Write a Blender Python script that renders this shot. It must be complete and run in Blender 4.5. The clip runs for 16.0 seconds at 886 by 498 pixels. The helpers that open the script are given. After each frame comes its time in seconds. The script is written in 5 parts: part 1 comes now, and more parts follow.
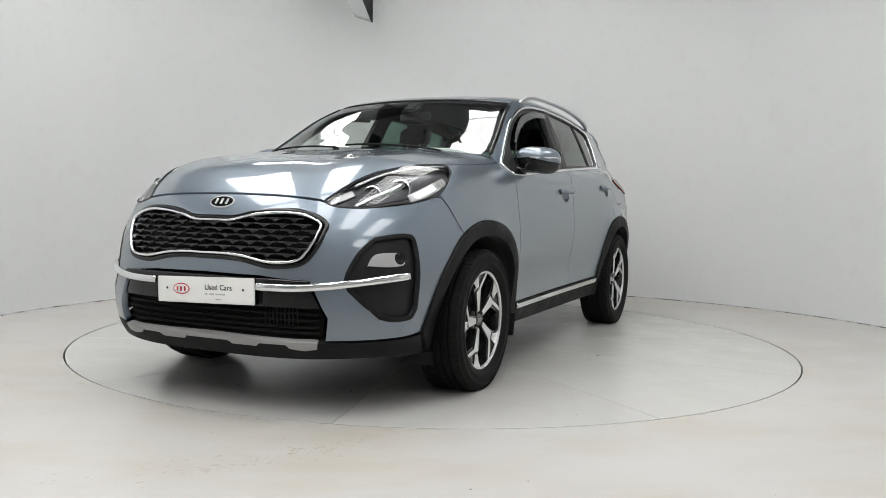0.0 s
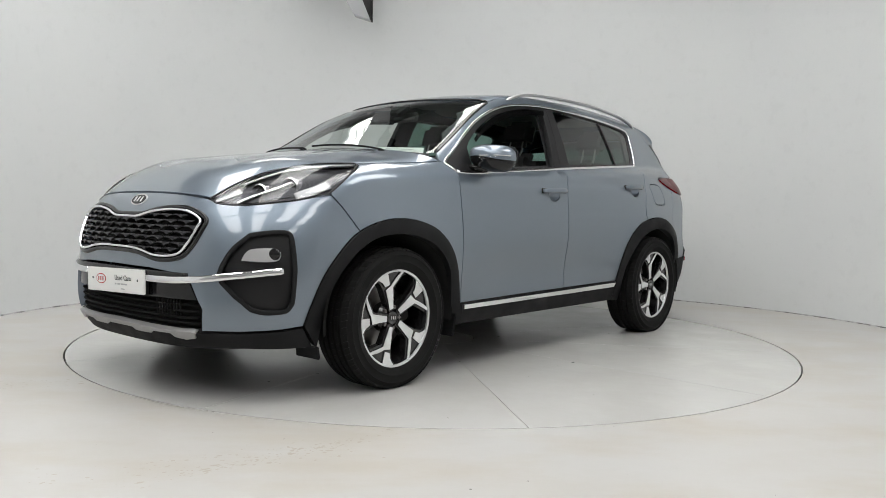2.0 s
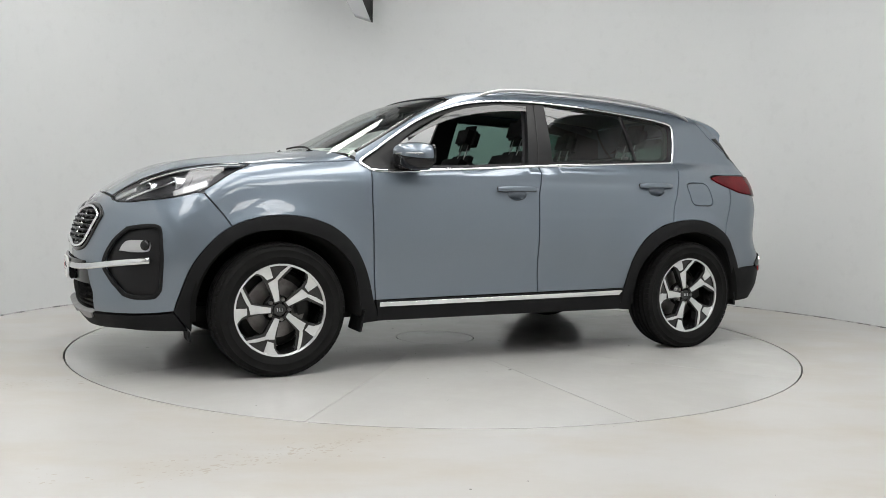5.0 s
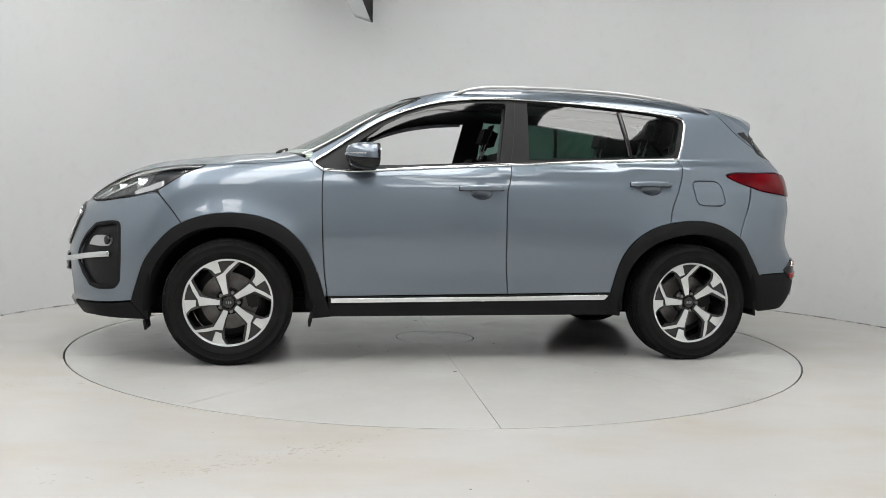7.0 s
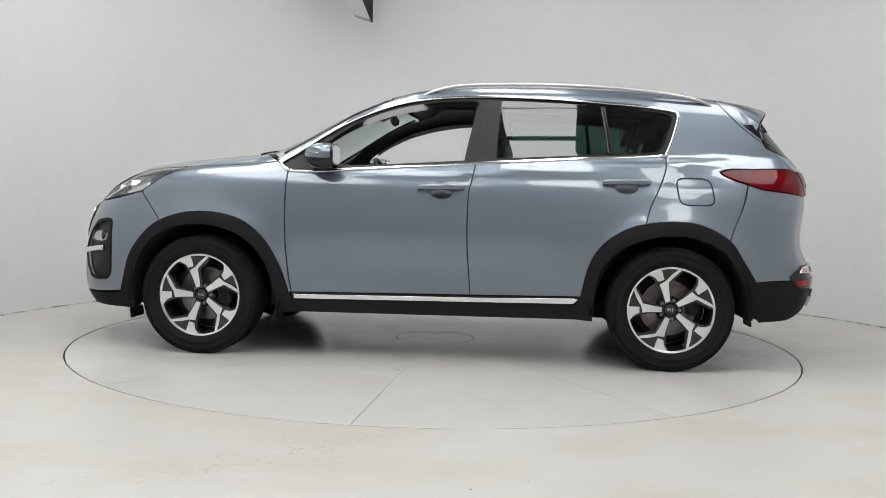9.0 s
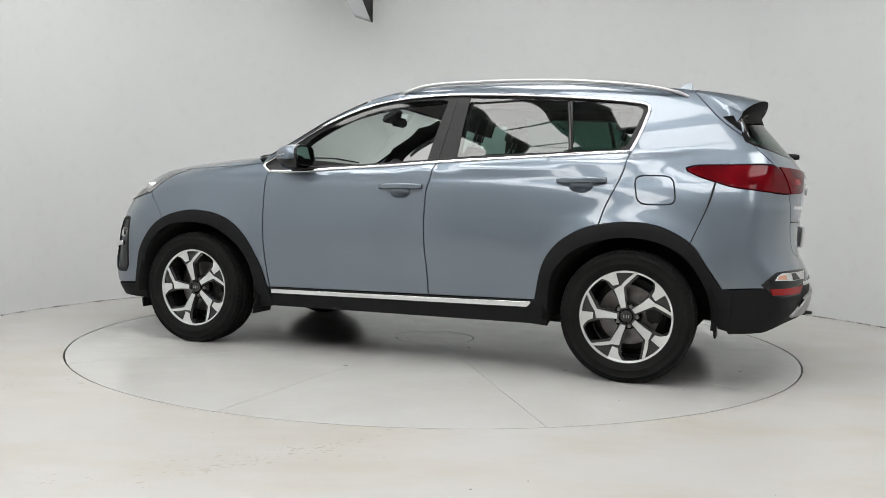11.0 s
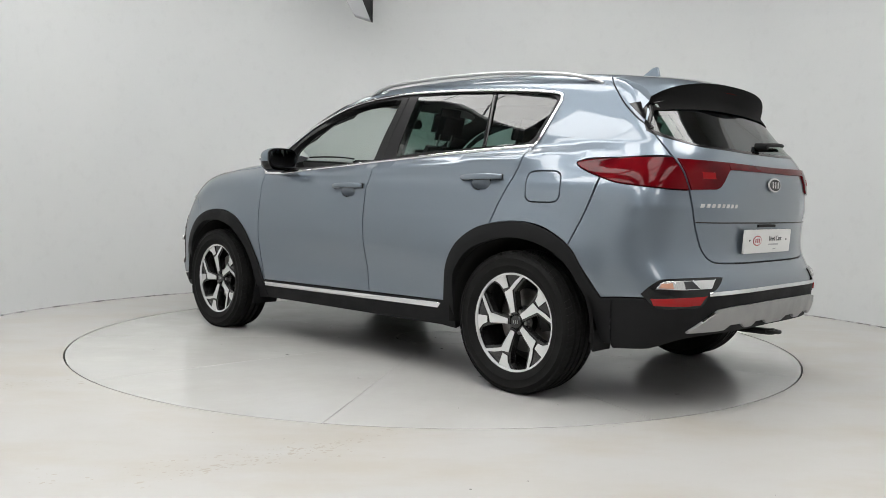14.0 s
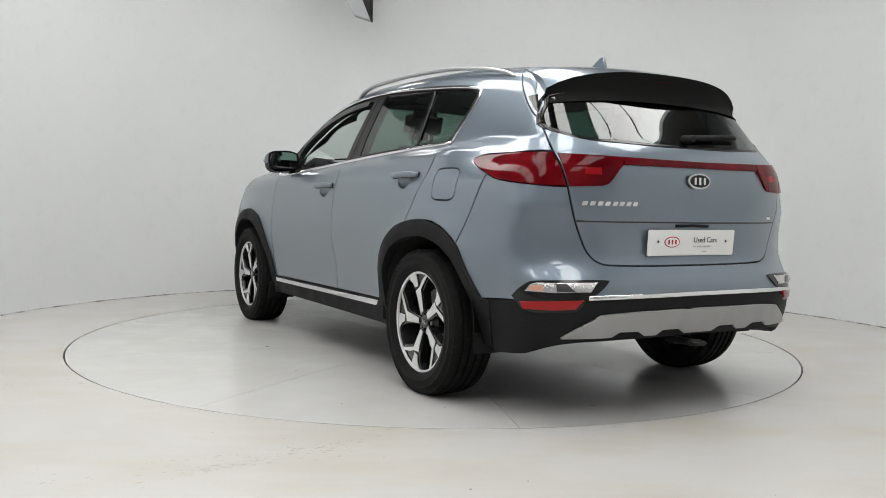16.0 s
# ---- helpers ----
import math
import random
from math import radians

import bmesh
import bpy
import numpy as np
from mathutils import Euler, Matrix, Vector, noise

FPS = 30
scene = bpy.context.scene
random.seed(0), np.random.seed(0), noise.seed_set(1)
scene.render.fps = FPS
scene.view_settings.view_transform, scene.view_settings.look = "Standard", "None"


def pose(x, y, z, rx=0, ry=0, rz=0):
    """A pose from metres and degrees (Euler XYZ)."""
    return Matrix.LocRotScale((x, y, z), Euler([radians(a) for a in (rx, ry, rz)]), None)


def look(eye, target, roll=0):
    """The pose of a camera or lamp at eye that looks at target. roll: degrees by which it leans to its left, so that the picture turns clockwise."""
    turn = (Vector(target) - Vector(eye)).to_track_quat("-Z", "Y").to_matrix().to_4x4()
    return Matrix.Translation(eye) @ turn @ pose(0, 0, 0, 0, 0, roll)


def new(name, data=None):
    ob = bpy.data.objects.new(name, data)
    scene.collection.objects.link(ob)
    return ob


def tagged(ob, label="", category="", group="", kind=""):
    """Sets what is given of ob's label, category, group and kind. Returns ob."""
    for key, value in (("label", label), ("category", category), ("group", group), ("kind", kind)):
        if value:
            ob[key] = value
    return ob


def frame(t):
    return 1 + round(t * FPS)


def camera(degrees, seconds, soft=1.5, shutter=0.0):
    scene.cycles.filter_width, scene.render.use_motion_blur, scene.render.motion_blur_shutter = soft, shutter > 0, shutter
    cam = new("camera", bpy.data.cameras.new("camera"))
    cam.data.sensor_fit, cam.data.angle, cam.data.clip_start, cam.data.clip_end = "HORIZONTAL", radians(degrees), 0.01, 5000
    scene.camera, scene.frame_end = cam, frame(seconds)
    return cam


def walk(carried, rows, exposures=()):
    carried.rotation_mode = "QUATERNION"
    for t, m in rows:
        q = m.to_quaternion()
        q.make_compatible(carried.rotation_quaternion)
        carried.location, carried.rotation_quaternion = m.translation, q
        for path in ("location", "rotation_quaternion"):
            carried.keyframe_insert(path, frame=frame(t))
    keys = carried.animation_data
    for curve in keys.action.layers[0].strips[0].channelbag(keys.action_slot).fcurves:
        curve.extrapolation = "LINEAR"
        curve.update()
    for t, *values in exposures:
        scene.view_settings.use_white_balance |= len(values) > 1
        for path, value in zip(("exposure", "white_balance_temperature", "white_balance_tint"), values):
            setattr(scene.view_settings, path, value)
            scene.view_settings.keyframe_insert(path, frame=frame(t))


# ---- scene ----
from mathutils.geometry import delaunay_2d_cdt

FIRST, SPIN = 244.29, -7.7833
EYE = (0.0, -5.585, 0.912)
AIM = (math.sin(radians(0.432)) * math.cos(radians(3.282)), math.cos(radians(0.432)) * math.cos(radians(3.282)), -math.sin(radians(3.282)))
cam = camera(55.65, 16.0, soft=0.8)
VIEW = look(EYE, Vector(EYE) + Vector(AIM), 1.239)
walk(cam, [(0, VIEW), (16, VIEW)])

# ---- light ----
world = bpy.data.worlds.new("world")
scene.world = world
world.use_nodes = True
world.node_tree.nodes["Background"].inputs[0].default_value = (0.8, 0.85, 0.9, 1)
world.node_tree.nodes["Background"].inputs[1].default_value = 0.1
scene.view_settings.exposure = 0.0
PANEL_GLOW = 6.35


# ---- materials ----
def material(name, color, rough=0.5, metal=0.0, coat=0.0, spec=0.5):
    m = bpy.data.materials.new(name)
    m.use_nodes = True
    b = m.node_tree.nodes["Principled BSDF"]
    b.inputs["Base Color"].default_value = (*color, 1)
    b.inputs["Roughness"].default_value = rough
    b.inputs["Metallic"].default_value = metal
    b.inputs["Coat Weight"].default_value = coat
    b.inputs["Coat Roughness"].default_value = 0.03
    b.inputs["Specular IOR Level"].default_value = spec
    return m


def noise_node(m, scale, detail=4.0, rough=0.55, stretch=None):
    n, l = m.node_tree.nodes, m.node_tree.links
    co, tex = n.new("ShaderNodeTexCoord"), n.new("ShaderNodeTexNoise")
    tex.inputs["Scale"].default_value, tex.inputs["Detail"].default_value, tex.inputs["Roughness"].default_value = scale, detail, rough
    if stretch:
        mp = n.new("ShaderNodeMapping")
        mp.inputs["Scale"].default_value = stretch
        l.new(co.outputs["Object"], mp.inputs[0])
        l.new(mp.outputs[0], tex.inputs["Vector"])
    else:
        l.new(co.outputs["Object"], tex.inputs["Vector"])
    return tex.outputs["Fac"]


def ramp(m, fac, *stops):
    r = m.node_tree.nodes.new("ShaderNodeValToRGB")
    m.node_tree.links.new(fac, r.inputs[0])
    e = r.color_ramp.elements
    while len(e) < len(stops):
        e.new(0.5)
    for el, (at, c) in zip(e, stops):
        el.position = at
        el.color = (*c, 1) if isinstance(c, tuple) else (c, c, c, 1)
    return r.outputs[0]


def blend(m, a, b, fac, kind="MULTIPLY"):
    x = m.node_tree.nodes.new("ShaderNodeMix")
    x.data_type, x.blend_type = "RGBA", kind
    for sock, v in ((x.inputs[0], fac), (x.inputs[6], a), (x.inputs[7], b)):
        if isinstance(v, (int, float)):
            sock.default_value = v
        elif isinstance(v, tuple):
            sock.default_value = (*v, 1)
        else:
            m.node_tree.links.new(v, sock)
    return x.outputs[2]


def feed(m, socket, value):
    m.node_tree.links.new(value, m.node_tree.nodes["Principled BSDF"].inputs[socket])


def relief(m, height, strength, depth=0.002):
    b = m.node_tree.nodes.new("ShaderNodeBump")
    b.inputs["Strength"].default_value, b.inputs["Distance"].default_value = strength, depth
    m.node_tree.links.new(height, b.inputs["Height"])
    feed(m, "Normal", b.outputs[0])


def thin_glass(name, tint, gloss=0.05, haze=0.0):
    m = bpy.data.materials.new(name)
    m.use_nodes = True
    n, l = m.node_tree.nodes, m.node_tree.links
    n.remove(n["Principled BSDF"])
    clear, shine, mix, lw = n.new("ShaderNodeBsdfTransparent"), n.new("ShaderNodeBsdfGlossy"), n.new("ShaderNodeMixShader"), n.new("ShaderNodeLayerWeight")
    power, gain = n.new("ShaderNodeMath"), n.new("ShaderNodeMath")
    clear.inputs[0].default_value = (*tint, 1)
    shine.inputs["Roughness"].default_value = haze
    lw.inputs[0].default_value = 0.5
    power.operation, gain.operation = "POWER", "MULTIPLY_ADD"
    power.inputs[1].default_value = 4.0
    gain.inputs[1].default_value, gain.inputs[2].default_value = 0.85, gloss
    l.new(lw.outputs["Facing"], power.inputs[0])
    l.new(power.outputs[0], gain.inputs[0])
    l.new(gain.outputs[0], mix.inputs[0])
    l.new(clear.outputs[0], mix.inputs[1])
    l.new(shine.outputs[0], mix.inputs[2])
    l.new(mix.outputs[0], n["Material Output"].inputs[0])
    return m


def glowing(name, color, strength):
    m = material(name, color, 0.6)
    b = m.node_tree.nodes["Principled BSDF"]
    b.inputs["Emission Color"].default_value = (*color, 1)
    b.inputs["Emission Strength"].default_value = strength
    return m


PAINT = material("blue_grey_metallic_paint", (0.162, 0.198, 0.241), 0.37, 0.70, 1.0)
PAINT.node_tree.nodes["Principled BSDF"].inputs["Coat IOR"].default_value = 1.58
feed(PAINT, "Base Color", blend(PAINT, (0.162, 0.198, 0.241), ramp(PAINT, noise_node(PAINT, 300, 1), (0.35, 0.96), (0.65, 1.04)), 1.0))
PLASTIC = material("dark_grained_plastic", (0.0105, 0.0108, 0.0115), 0.62, spec=0.14)
relief(PLASTIC, noise_node(PLASTIC, 700, 2), 0.25, 0.0006)
feed(PLASTIC, "Roughness", ramp(PLASTIC, noise_node(PLASTIC, 6, 4), (0.3, 0.5), (0.7, 0.72)))
PILLAR = material("satin_black_pillar", (0.012, 0.012, 0.013), 0.38, spec=0.25)
GLOSS = material("gloss_black_trim", (0.008, 0.008, 0.009), 0.10, spec=0.4)
SEAL = material("black_rubber_seal", (0.012, 0.012, 0.012), 0.7)
CHROME = material("bright_chrome", (0.80, 0.81, 0.83), 0.08, 1.0)
SILVER = material("bright_silver_plastic", (0.62, 0.62, 0.63), 0.25, 0.35)
SATIN = material("satin_silver", (0.52, 0.52, 0.53), 0.35, 0.9)
SKID = material("silver_painted_plastic", (0.33, 0.33, 0.33), 0.42, 0.5)
feed(SKID, "Roughness", ramp(SKID, noise_node(SKID, 14, 4), (0.3, 0.34), (0.7, 0.55)))
RUBBER = material("tyre_rubber", (0.011, 0.011, 0.0115), 0.75, spec=0.15)
feed(RUBBER, "Base Color", ramp(RUBBER, noise_node(RUBBER, 9, 5), (0.3, 0.006), (0.7, 0.010)))
relief(RUBBER, noise_node(RUBBER, 400, 2), 0.3, 0.0008)
RIM_FACE = material("machined_alloy", (0.74, 0.75, 0.76), 0.25, 0.65)
relief(RIM_FACE, noise_node(RIM_FACE, 60, 2, stretch=(1, 14, 1)), 0.06, 0.0004)
RIM_DARK = material("gloss_black_alloy", (0.016, 0.016, 0.017), 0.25, 0.2, 0.5)
STEEL = material("brake_steel", (0.30, 0.29, 0.28), 0.38, 0.9)
feed(STEEL, "Base Color", ramp(STEEL, noise_node(STEEL, 12, 5), (0.3, (0.11, 0.10, 0.095)), (0.7, (0.24, 0.235, 0.23))))
CAST = material("dark_cast_iron", (0.022, 0.022, 0.022), 0.65, 0.4)
UNDER = material("underbody_coating", (0.007, 0.007, 0.007), 0.85, spec=0.15)
CLOTH = material("black_seat_fabric", (0.016, 0.016, 0.018), 0.9)
relief(CLOTH, noise_node(CLOTH, 500, 2), 0.4, 0.001)
TRIM_DARK = material("soft_black_trim", (0.018, 0.018, 0.020), 0.6)
HEADLINER = material("pale_headliner", (0.42, 0.42, 0.40), 0.95)
WINDSCREEN = thin_glass("windscreen_glass", (0.76, 0.84, 0.80), 0.105)
PRIVACY = thin_glass("tinted_green_glass", (0.17, 0.28, 0.24), 0.075)
LENS = thin_glass("clear_lamp_cover", (0.93, 0.94, 0.95), 0.04)
SMOKED = thin_glass("smoked_visor", (0.05, 0.05, 0.055), 0.06, 0.05)
RED_LENS = material("red_lamp_lens", (0.15, 0.003, 0.006), 0.06, spec=0.15)
feed(RED_LENS, "Base Color", ramp(RED_LENS, noise_node(RED_LENS, 5, 2), (0.3, (0.060, 0.001, 0.003)), (0.7, (0.135, 0.003, 0.006))))
RED_BRIGHT = material("bright_red_reflector", (0.27, 0.005, 0.007), 0.18)
RED_MID = material("red_lamp_field", (0.24, 0.005, 0.007), 0.2, spec=0.2)
AMBER = material("amber_reflector", (0.62, 0.34, 0.24), 0.25, 0.3)
LAMP_BOWL = material("lamp_reflector", (0.78, 0.78, 0.79), 0.16, 1.0)
relief(LAMP_BOWL, noise_node(LAMP_BOWL, 90, 1, stretch=(1, 9, 1)), 0.35, 0.002)
LAMP_DARK = material("dark_lamp_housing", (0.05, 0.05, 0.055), 0.28, 0.6)
LAMP_SILVER = material("silver_lamp_lining", (0.50, 0.50, 0.51), 0.26, 0.35)
WHITE_PLASTIC = material("white_plate", (0.74, 0.74, 0.73), 0.35)
INK = material("dark_ink", (0.05, 0.055, 0.06), 0.6)
PALE_INK = material("pale_grey_ink", (0.42, 0.43, 0.44), 0.6)
RED_INK = material("red_ink", (0.42, 0.025, 0.035), 0.5)
GREEN_INK = material("green_ink", (0.30, 0.46, 0.30), 0.6)
MIRROR = material("mirror_glass", (0.82, 0.84, 0.85), 0.02, 1.0)

WALL = material("white_wall_paint", (0.78, 0.785, 0.775), 0.62, spec=0.35)
feed(WALL, "Base Color", blend(WALL, ramp(WALL, noise_node(WALL, 0.9, 4), (0.3, (0.618, 0.632, 0.636)), (0.7, (0.646, 0.658, 0.658))),
                               ramp(WALL, noise_node(WALL, 9, 6, 0.7), (0.34, 0.955), (0.46, 1.0)), 0.7))
relief(WALL, noise_node(WALL, 3.5, 5, stretch=(1, 1, 0.45)), 0.25, 0.01)
# for walls out of view, greyer so that the car's sides reflect less
UNSEEN_WALL = material("unseen_grey_wall", (0.24, 0.245, 0.25), 0.8)
feed(UNSEEN_WALL, "Base Color", ramp(UNSEEN_WALL, noise_node(UNSEEN_WALL, 1.5, 4), (0.3, 0.36), (0.7, 0.44)))
FLOOR = material("pale_painted_concrete", (0.74, 0.725, 0.695), 0.32, spec=0.45)
stain = ramp(FLOOR, noise_node(FLOOR, 1.1, 6, 0.62, (1, 1.5, 1)), (0.30, (0.90, 0.87, 0.82)), (0.62, (1.0, 1.0, 1.0)))
drag = ramp(FLOOR, noise_node(FLOOR, 1.5, 6, 0.6, (0.8, 1.6, 1)), (0.46, (1.0, 1.0, 1.0)), (0.64, (0.93, 0.885, 0.815)))
feed(FLOOR, "Base Color", blend(FLOOR, blend(FLOOR, (0.448, 0.444, 0.434), stain, 0.6), drag, 0.8))
feed(FLOOR, "Roughness", ramp(FLOOR, noise_node(FLOOR, 1.2, 3, 0.5), (0.3, 0.27), (0.7, 0.35)))
relief(FLOOR, noise_node(FLOOR, 18, 5), 0.12, 0.003)
DISC = material("pale_turntable_paint", (0.70, 0.70, 0.685), 0.2, spec=0.5)
feed(DISC, "Roughness", ramp(DISC, noise_node(DISC, 2.2, 4, 0.6), (0.3, 0.13), (0.7, 0.27)))
feed(DISC, "Base Color", blend(DISC, (0.470, 0.467, 0.457), ramp(DISC, noise_node(DISC, 1.0, 6, 0.62, (1, 1.5, 1)), (0.30, (0.94, 0.925, 0.90)), (0.62, (1.0, 1.0, 1.0))), 0.7))
relief(DISC, noise_node(DISC, 18, 5), 0.12, 0.003)
JOINT = material("grey_wall_joint", (0.30, 0.29, 0.275), 0.8)
feed(JOINT, "Base Color", ramp(JOINT, noise_node(JOINT, 7, 5, 0.7), (0.42, 0.16), (0.56, 0.50)))
GROOVE = material("dark_joint_grime", (0.035, 0.033, 0.030), 0.9)
STAIN = material("tan_floor_scuff", (0.400, 0.370, 0.325), 0.5)
CEILING = material("dark_grey_ceiling_boards", (0.27, 0.275, 0.28), 0.8)
feed(CEILING, "Base Color", ramp(CEILING, noise_node(CEILING, 2, 4), (0.3, 0.24), (0.7, 0.30)))
BEAM = material("grey_painted_steel", (0.42, 0.43, 0.44), 0.55)
feed(BEAM, "Roughness", ramp(BEAM, noise_node(BEAM, 8, 4), (0.3, 0.45), (0.7, 0.7)))
SKYLIGHT = glowing("bright_skylight", (1.0, 0.99, 0.97), PANEL_GLOW)


# ---- mesh helpers ----
def make(verts, faces, mat, normals=None, smooth=True):
    me = bpy.data.meshes.new("mesh")
    me.from_pydata([tuple(map(float, v)) for v in verts], [], [tuple(map(int, f)) for f in faces])
    me.materials.append(mat)
    me.update()
    me.polygons.foreach_set("use_smooth", [smooth] * len(me.polygons))
    if normals is not None:
        me.normals_split_custom_set_from_vertices([tuple(map(float, n)) for n in normals])
    return me


def part(name, me, parent=None, label="", m=None):
    ob = new(name, me)
    if parent:
        ob.parent = parent
    if m is not None:
        ob.matrix_basis = m
    return tagged(ob, label)


def from_bm(bm, mat, smooth=True, sharp=35):
    bmesh.ops.recalc_face_normals(bm, faces=bm.faces)
    me = bpy.data.meshes.new("mesh")
    for f in bm.faces:
        f.smooth = smooth
    for e in bm.edges:
        if len(e.link_faces) == 2 and e.calc_face_angle(0) > radians(sharp):
            e.smooth = False
    bm.to_mesh(me)
    bm.free()
    me.materials.append(mat)
    return me


def block(sx, sy, sz, mat, edge=0.004, segs=2, at=(0, 0, 0), shape=None):
    """A box with rounded edges; shape moves its eight corners."""
    bm = bmesh.new()
    bmesh.ops.create_cube(bm, size=1)
    for v in bm.verts:
        v.co = Vector((v.co.x * sx, v.co.y * sy, v.co.z * sz))
        if shape:
            v.co = Vector(shape(v.co))
        v.co += Vector(at)
    if edge:
        bmesh.ops.bevel(bm, geom=bm.edges[:], offset=edge, segments=segs, affect="EDGES", clamp_overlap=True)
    return from_bm(bm, mat, sharp=50)


def lathe(profile, mat, n=48, closed=False, sharp=30):
    """A profile of (radius, along) turned round the y axis."""
    bm = bmesh.new()
    rows = []
    for k in range(n):
        a = 2 * math.pi * k / n
        rows.append([bm.verts.new((r * math.cos(a), y, r * math.sin(a))) for r, y in profile])
    m = len(profile)
    for k in range(n):
        a, b = rows[k], rows[(k + 1) % n]
        for i in range(m if closed else m - 1):
            j = (i + 1) % m
            bm.faces.new((a[i], a[j], b[j], b[i]))
    bmesh.ops.remove_doubles(bm, verts=bm.verts, dist=1e-6)
    return from_bm(bm, mat, sharp=sharp)


def prism(outline, depth, mat, edge=0.0, lift=None):
    """A flat outline of (u, v) made solid: u along x, v along z, depth towards minus y."""
    bm = bmesh.new()
    a = [bm.verts.new((u, 0, v)) for u, v in outline]
    f = bm.faces.new(a)
    r = bmesh.ops.extrude_face_region(bm, geom=[f])
    for v in r["geom"]:
        if isinstance(v, bmesh.types.BMVert):
            v.co.y -= depth
    if edge:
        bmesh.ops.bevel(bm, geom=[e for e in bm.edges if abs(e.verts[0].co.y - e.verts[1].co.y) < 1e-6 and abs(e.verts[0].co.y) < 1e-6],
                        offset=edge, segments=2, affect="EDGES", clamp_overlap=True)
    if lift:
        for v in bm.verts:
            v.co = lift(v.co)
    return from_bm(bm, mat, sharp=30)


def sweep(path, across, mat, ups=None, closed=False, taper=None, n=10):
    """A rounded bar along a path: across = (width, height), ups = its upward ways."""
    p = np.array(path, float)
    k = len(p)
    if closed:
        d = np.roll(p, -1, 0) - np.roll(p, 1, 0)
    else:
        d = np.gradient(p, axis=0)
    d /= np.maximum(np.linalg.norm(d, axis=1), 1e-9)[:, None]
    up = np.array(ups, float) if ups is not None else np.tile((0.0, 0.0, 1.0), (k, 1))
    out = np.cross(d, up)
    out /= np.maximum(np.linalg.norm(out, axis=1), 1e-9)[:, None]
    up = np.cross(out, d)
    t = np.ones(k) if taper is None else np.array([taper(i / (k - 1)) for i in range(k)])
    a = np.linspace(0, 2 * np.pi, n, endpoint=False)
    ca, sa = np.cos(a), np.sin(a)
    ca, sa = np.sign(ca) * np.abs(ca) ** .6, np.sign(sa) * np.abs(sa) ** .6
    v = p[:, None] + t[:, None, None] * (out[:, None] * ca[None, :, None] * across[0] / 2 + up[:, None] * sa[None, :, None] * across[1] / 2)
    v = v.reshape(-1, 3)
    f = [(i * n + j, i * n + (j + 1) % n, (i + 1) % k * n + (j + 1) % n, (i + 1) % k * n + j) for i in range(k if closed else k - 1) for j in range(n)]
    if not closed:
        f += [tuple(range(n))[::-1], tuple((k - 1) * n + j for j in range(n))]
    return make(v, f, mat)


# ---- the car's outer surface, as a smooth meeting of four curved faces ----
class Curve:
    """A natural cubic spline through (at, value) pairs, straight beyond its ends."""

    def __init__(self, *pairs):
        self.a, self.v = np.array(sorted(pairs), float).T
        a, v = self.a, self.v
        h, n = np.diff(a), len(a)
        m, r = np.eye(n), np.zeros(n)
        for i in range(1, n - 1):
            m[i, i - 1:i + 2] = h[i - 1], 2 * (h[i - 1] + h[i]), h[i]
            r[i] = 6 * ((v[i + 1] - v[i]) / h[i] - (v[i] - v[i - 1]) / h[i - 1])
        self.m = np.linalg.solve(m, r)

    def __call__(self, x):
        a, v, m = self.a, self.v, self.m
        x = np.asarray(x, float)
        i = np.clip(np.searchsorted(a, x) - 1, 0, len(a) - 2)
        h, lo, hi = a[i + 1] - a[i], a[i + 1] - np.clip(x, a[0], a[-1]), np.clip(x, a[0], a[-1]) - a[i]
        y = (m[i] * lo**3 + m[i + 1] * hi**3) / (6 * h) + (v[i] / h - m[i] * h / 6) * lo + (v[i + 1] / h - m[i + 1] * h / 6) * hi
        s0 = (v[1] - v[0]) / (a[1] - a[0]) - (a[1] - a[0]) * m[1] / 6
        s1 = (v[-1] - v[-2]) / (a[-1] - a[-2]) + (a[-1] - a[-2]) * m[-2] / 6
        return y + np.minimum(x - a[0], 0) * s0 + np.maximum(x - a[-1], 0) * s1


FLANK = Curve((0.20, .815), (0.35, .855), (0.50, .872), (0.68, .888), (0.85, .882), (0.96, .871), (1.03, .856), (1.075, .832), (1.11, .806), (1.15, .786), (1.25, .748), (1.40, .682), (1.52, .622), (1.62, .56))
TAPER = Curve((-2.3, .90), (-1.9, .945), (-1.5, .975), (-1.0, .995), (0.0, 1.0), (0.9, 1.0), (1.4, .985), (1.8, .955), (2.2, .90))
CABIN = Curve((-2.3, -.06), (-1.7, -.05), (-1.2, -.022), (-.6, 0), (0.3, 0), (1.0, 0), (2.2, 0))
RIDGE = Curve((2.40, .62), (2.20, .860), (2.05, .970), (1.90, 1.033), (1.70, 1.078), (1.40, 1.118), (1.15, 1.150), (1.02, 1.172), (.92, 1.215), (.80, 1.275), (.60, 1.386), (.40, 1.484), (.20, 1.560), (.0, 1.596), (-.3, 1.616), (-.7, 1.622), (-1.2, 1.604), (-1.6, 1.570), (-1.95, 1.520), (-2.3, 1.455))
NOSE = Curve((.15, 2.08), (.25, 2.175), (.34, 2.225), (.45, 2.238), (.58, 2.238), (.70, 2.222), (.80, 2.19), (.88, 2.14), (.98, 2.03), (1.10, 1.84))
STERN = Curve((.15, -2.10), (.25, -2.17), (.36, -2.245), (.50, -2.272), (.58, -2.262), (.66, -2.222), (.76, -2.208), (.90, -2.222), (1.02, -2.232), (1.12, -2.212), (1.22, -2.135), (1.40, -1.98), (1.55, -1.84))


def soft_max(a, b, r):
    h = np.maximum(r - np.abs(a - b), 0) / r
    return np.maximum(a, b) + h * h * h * r / 6


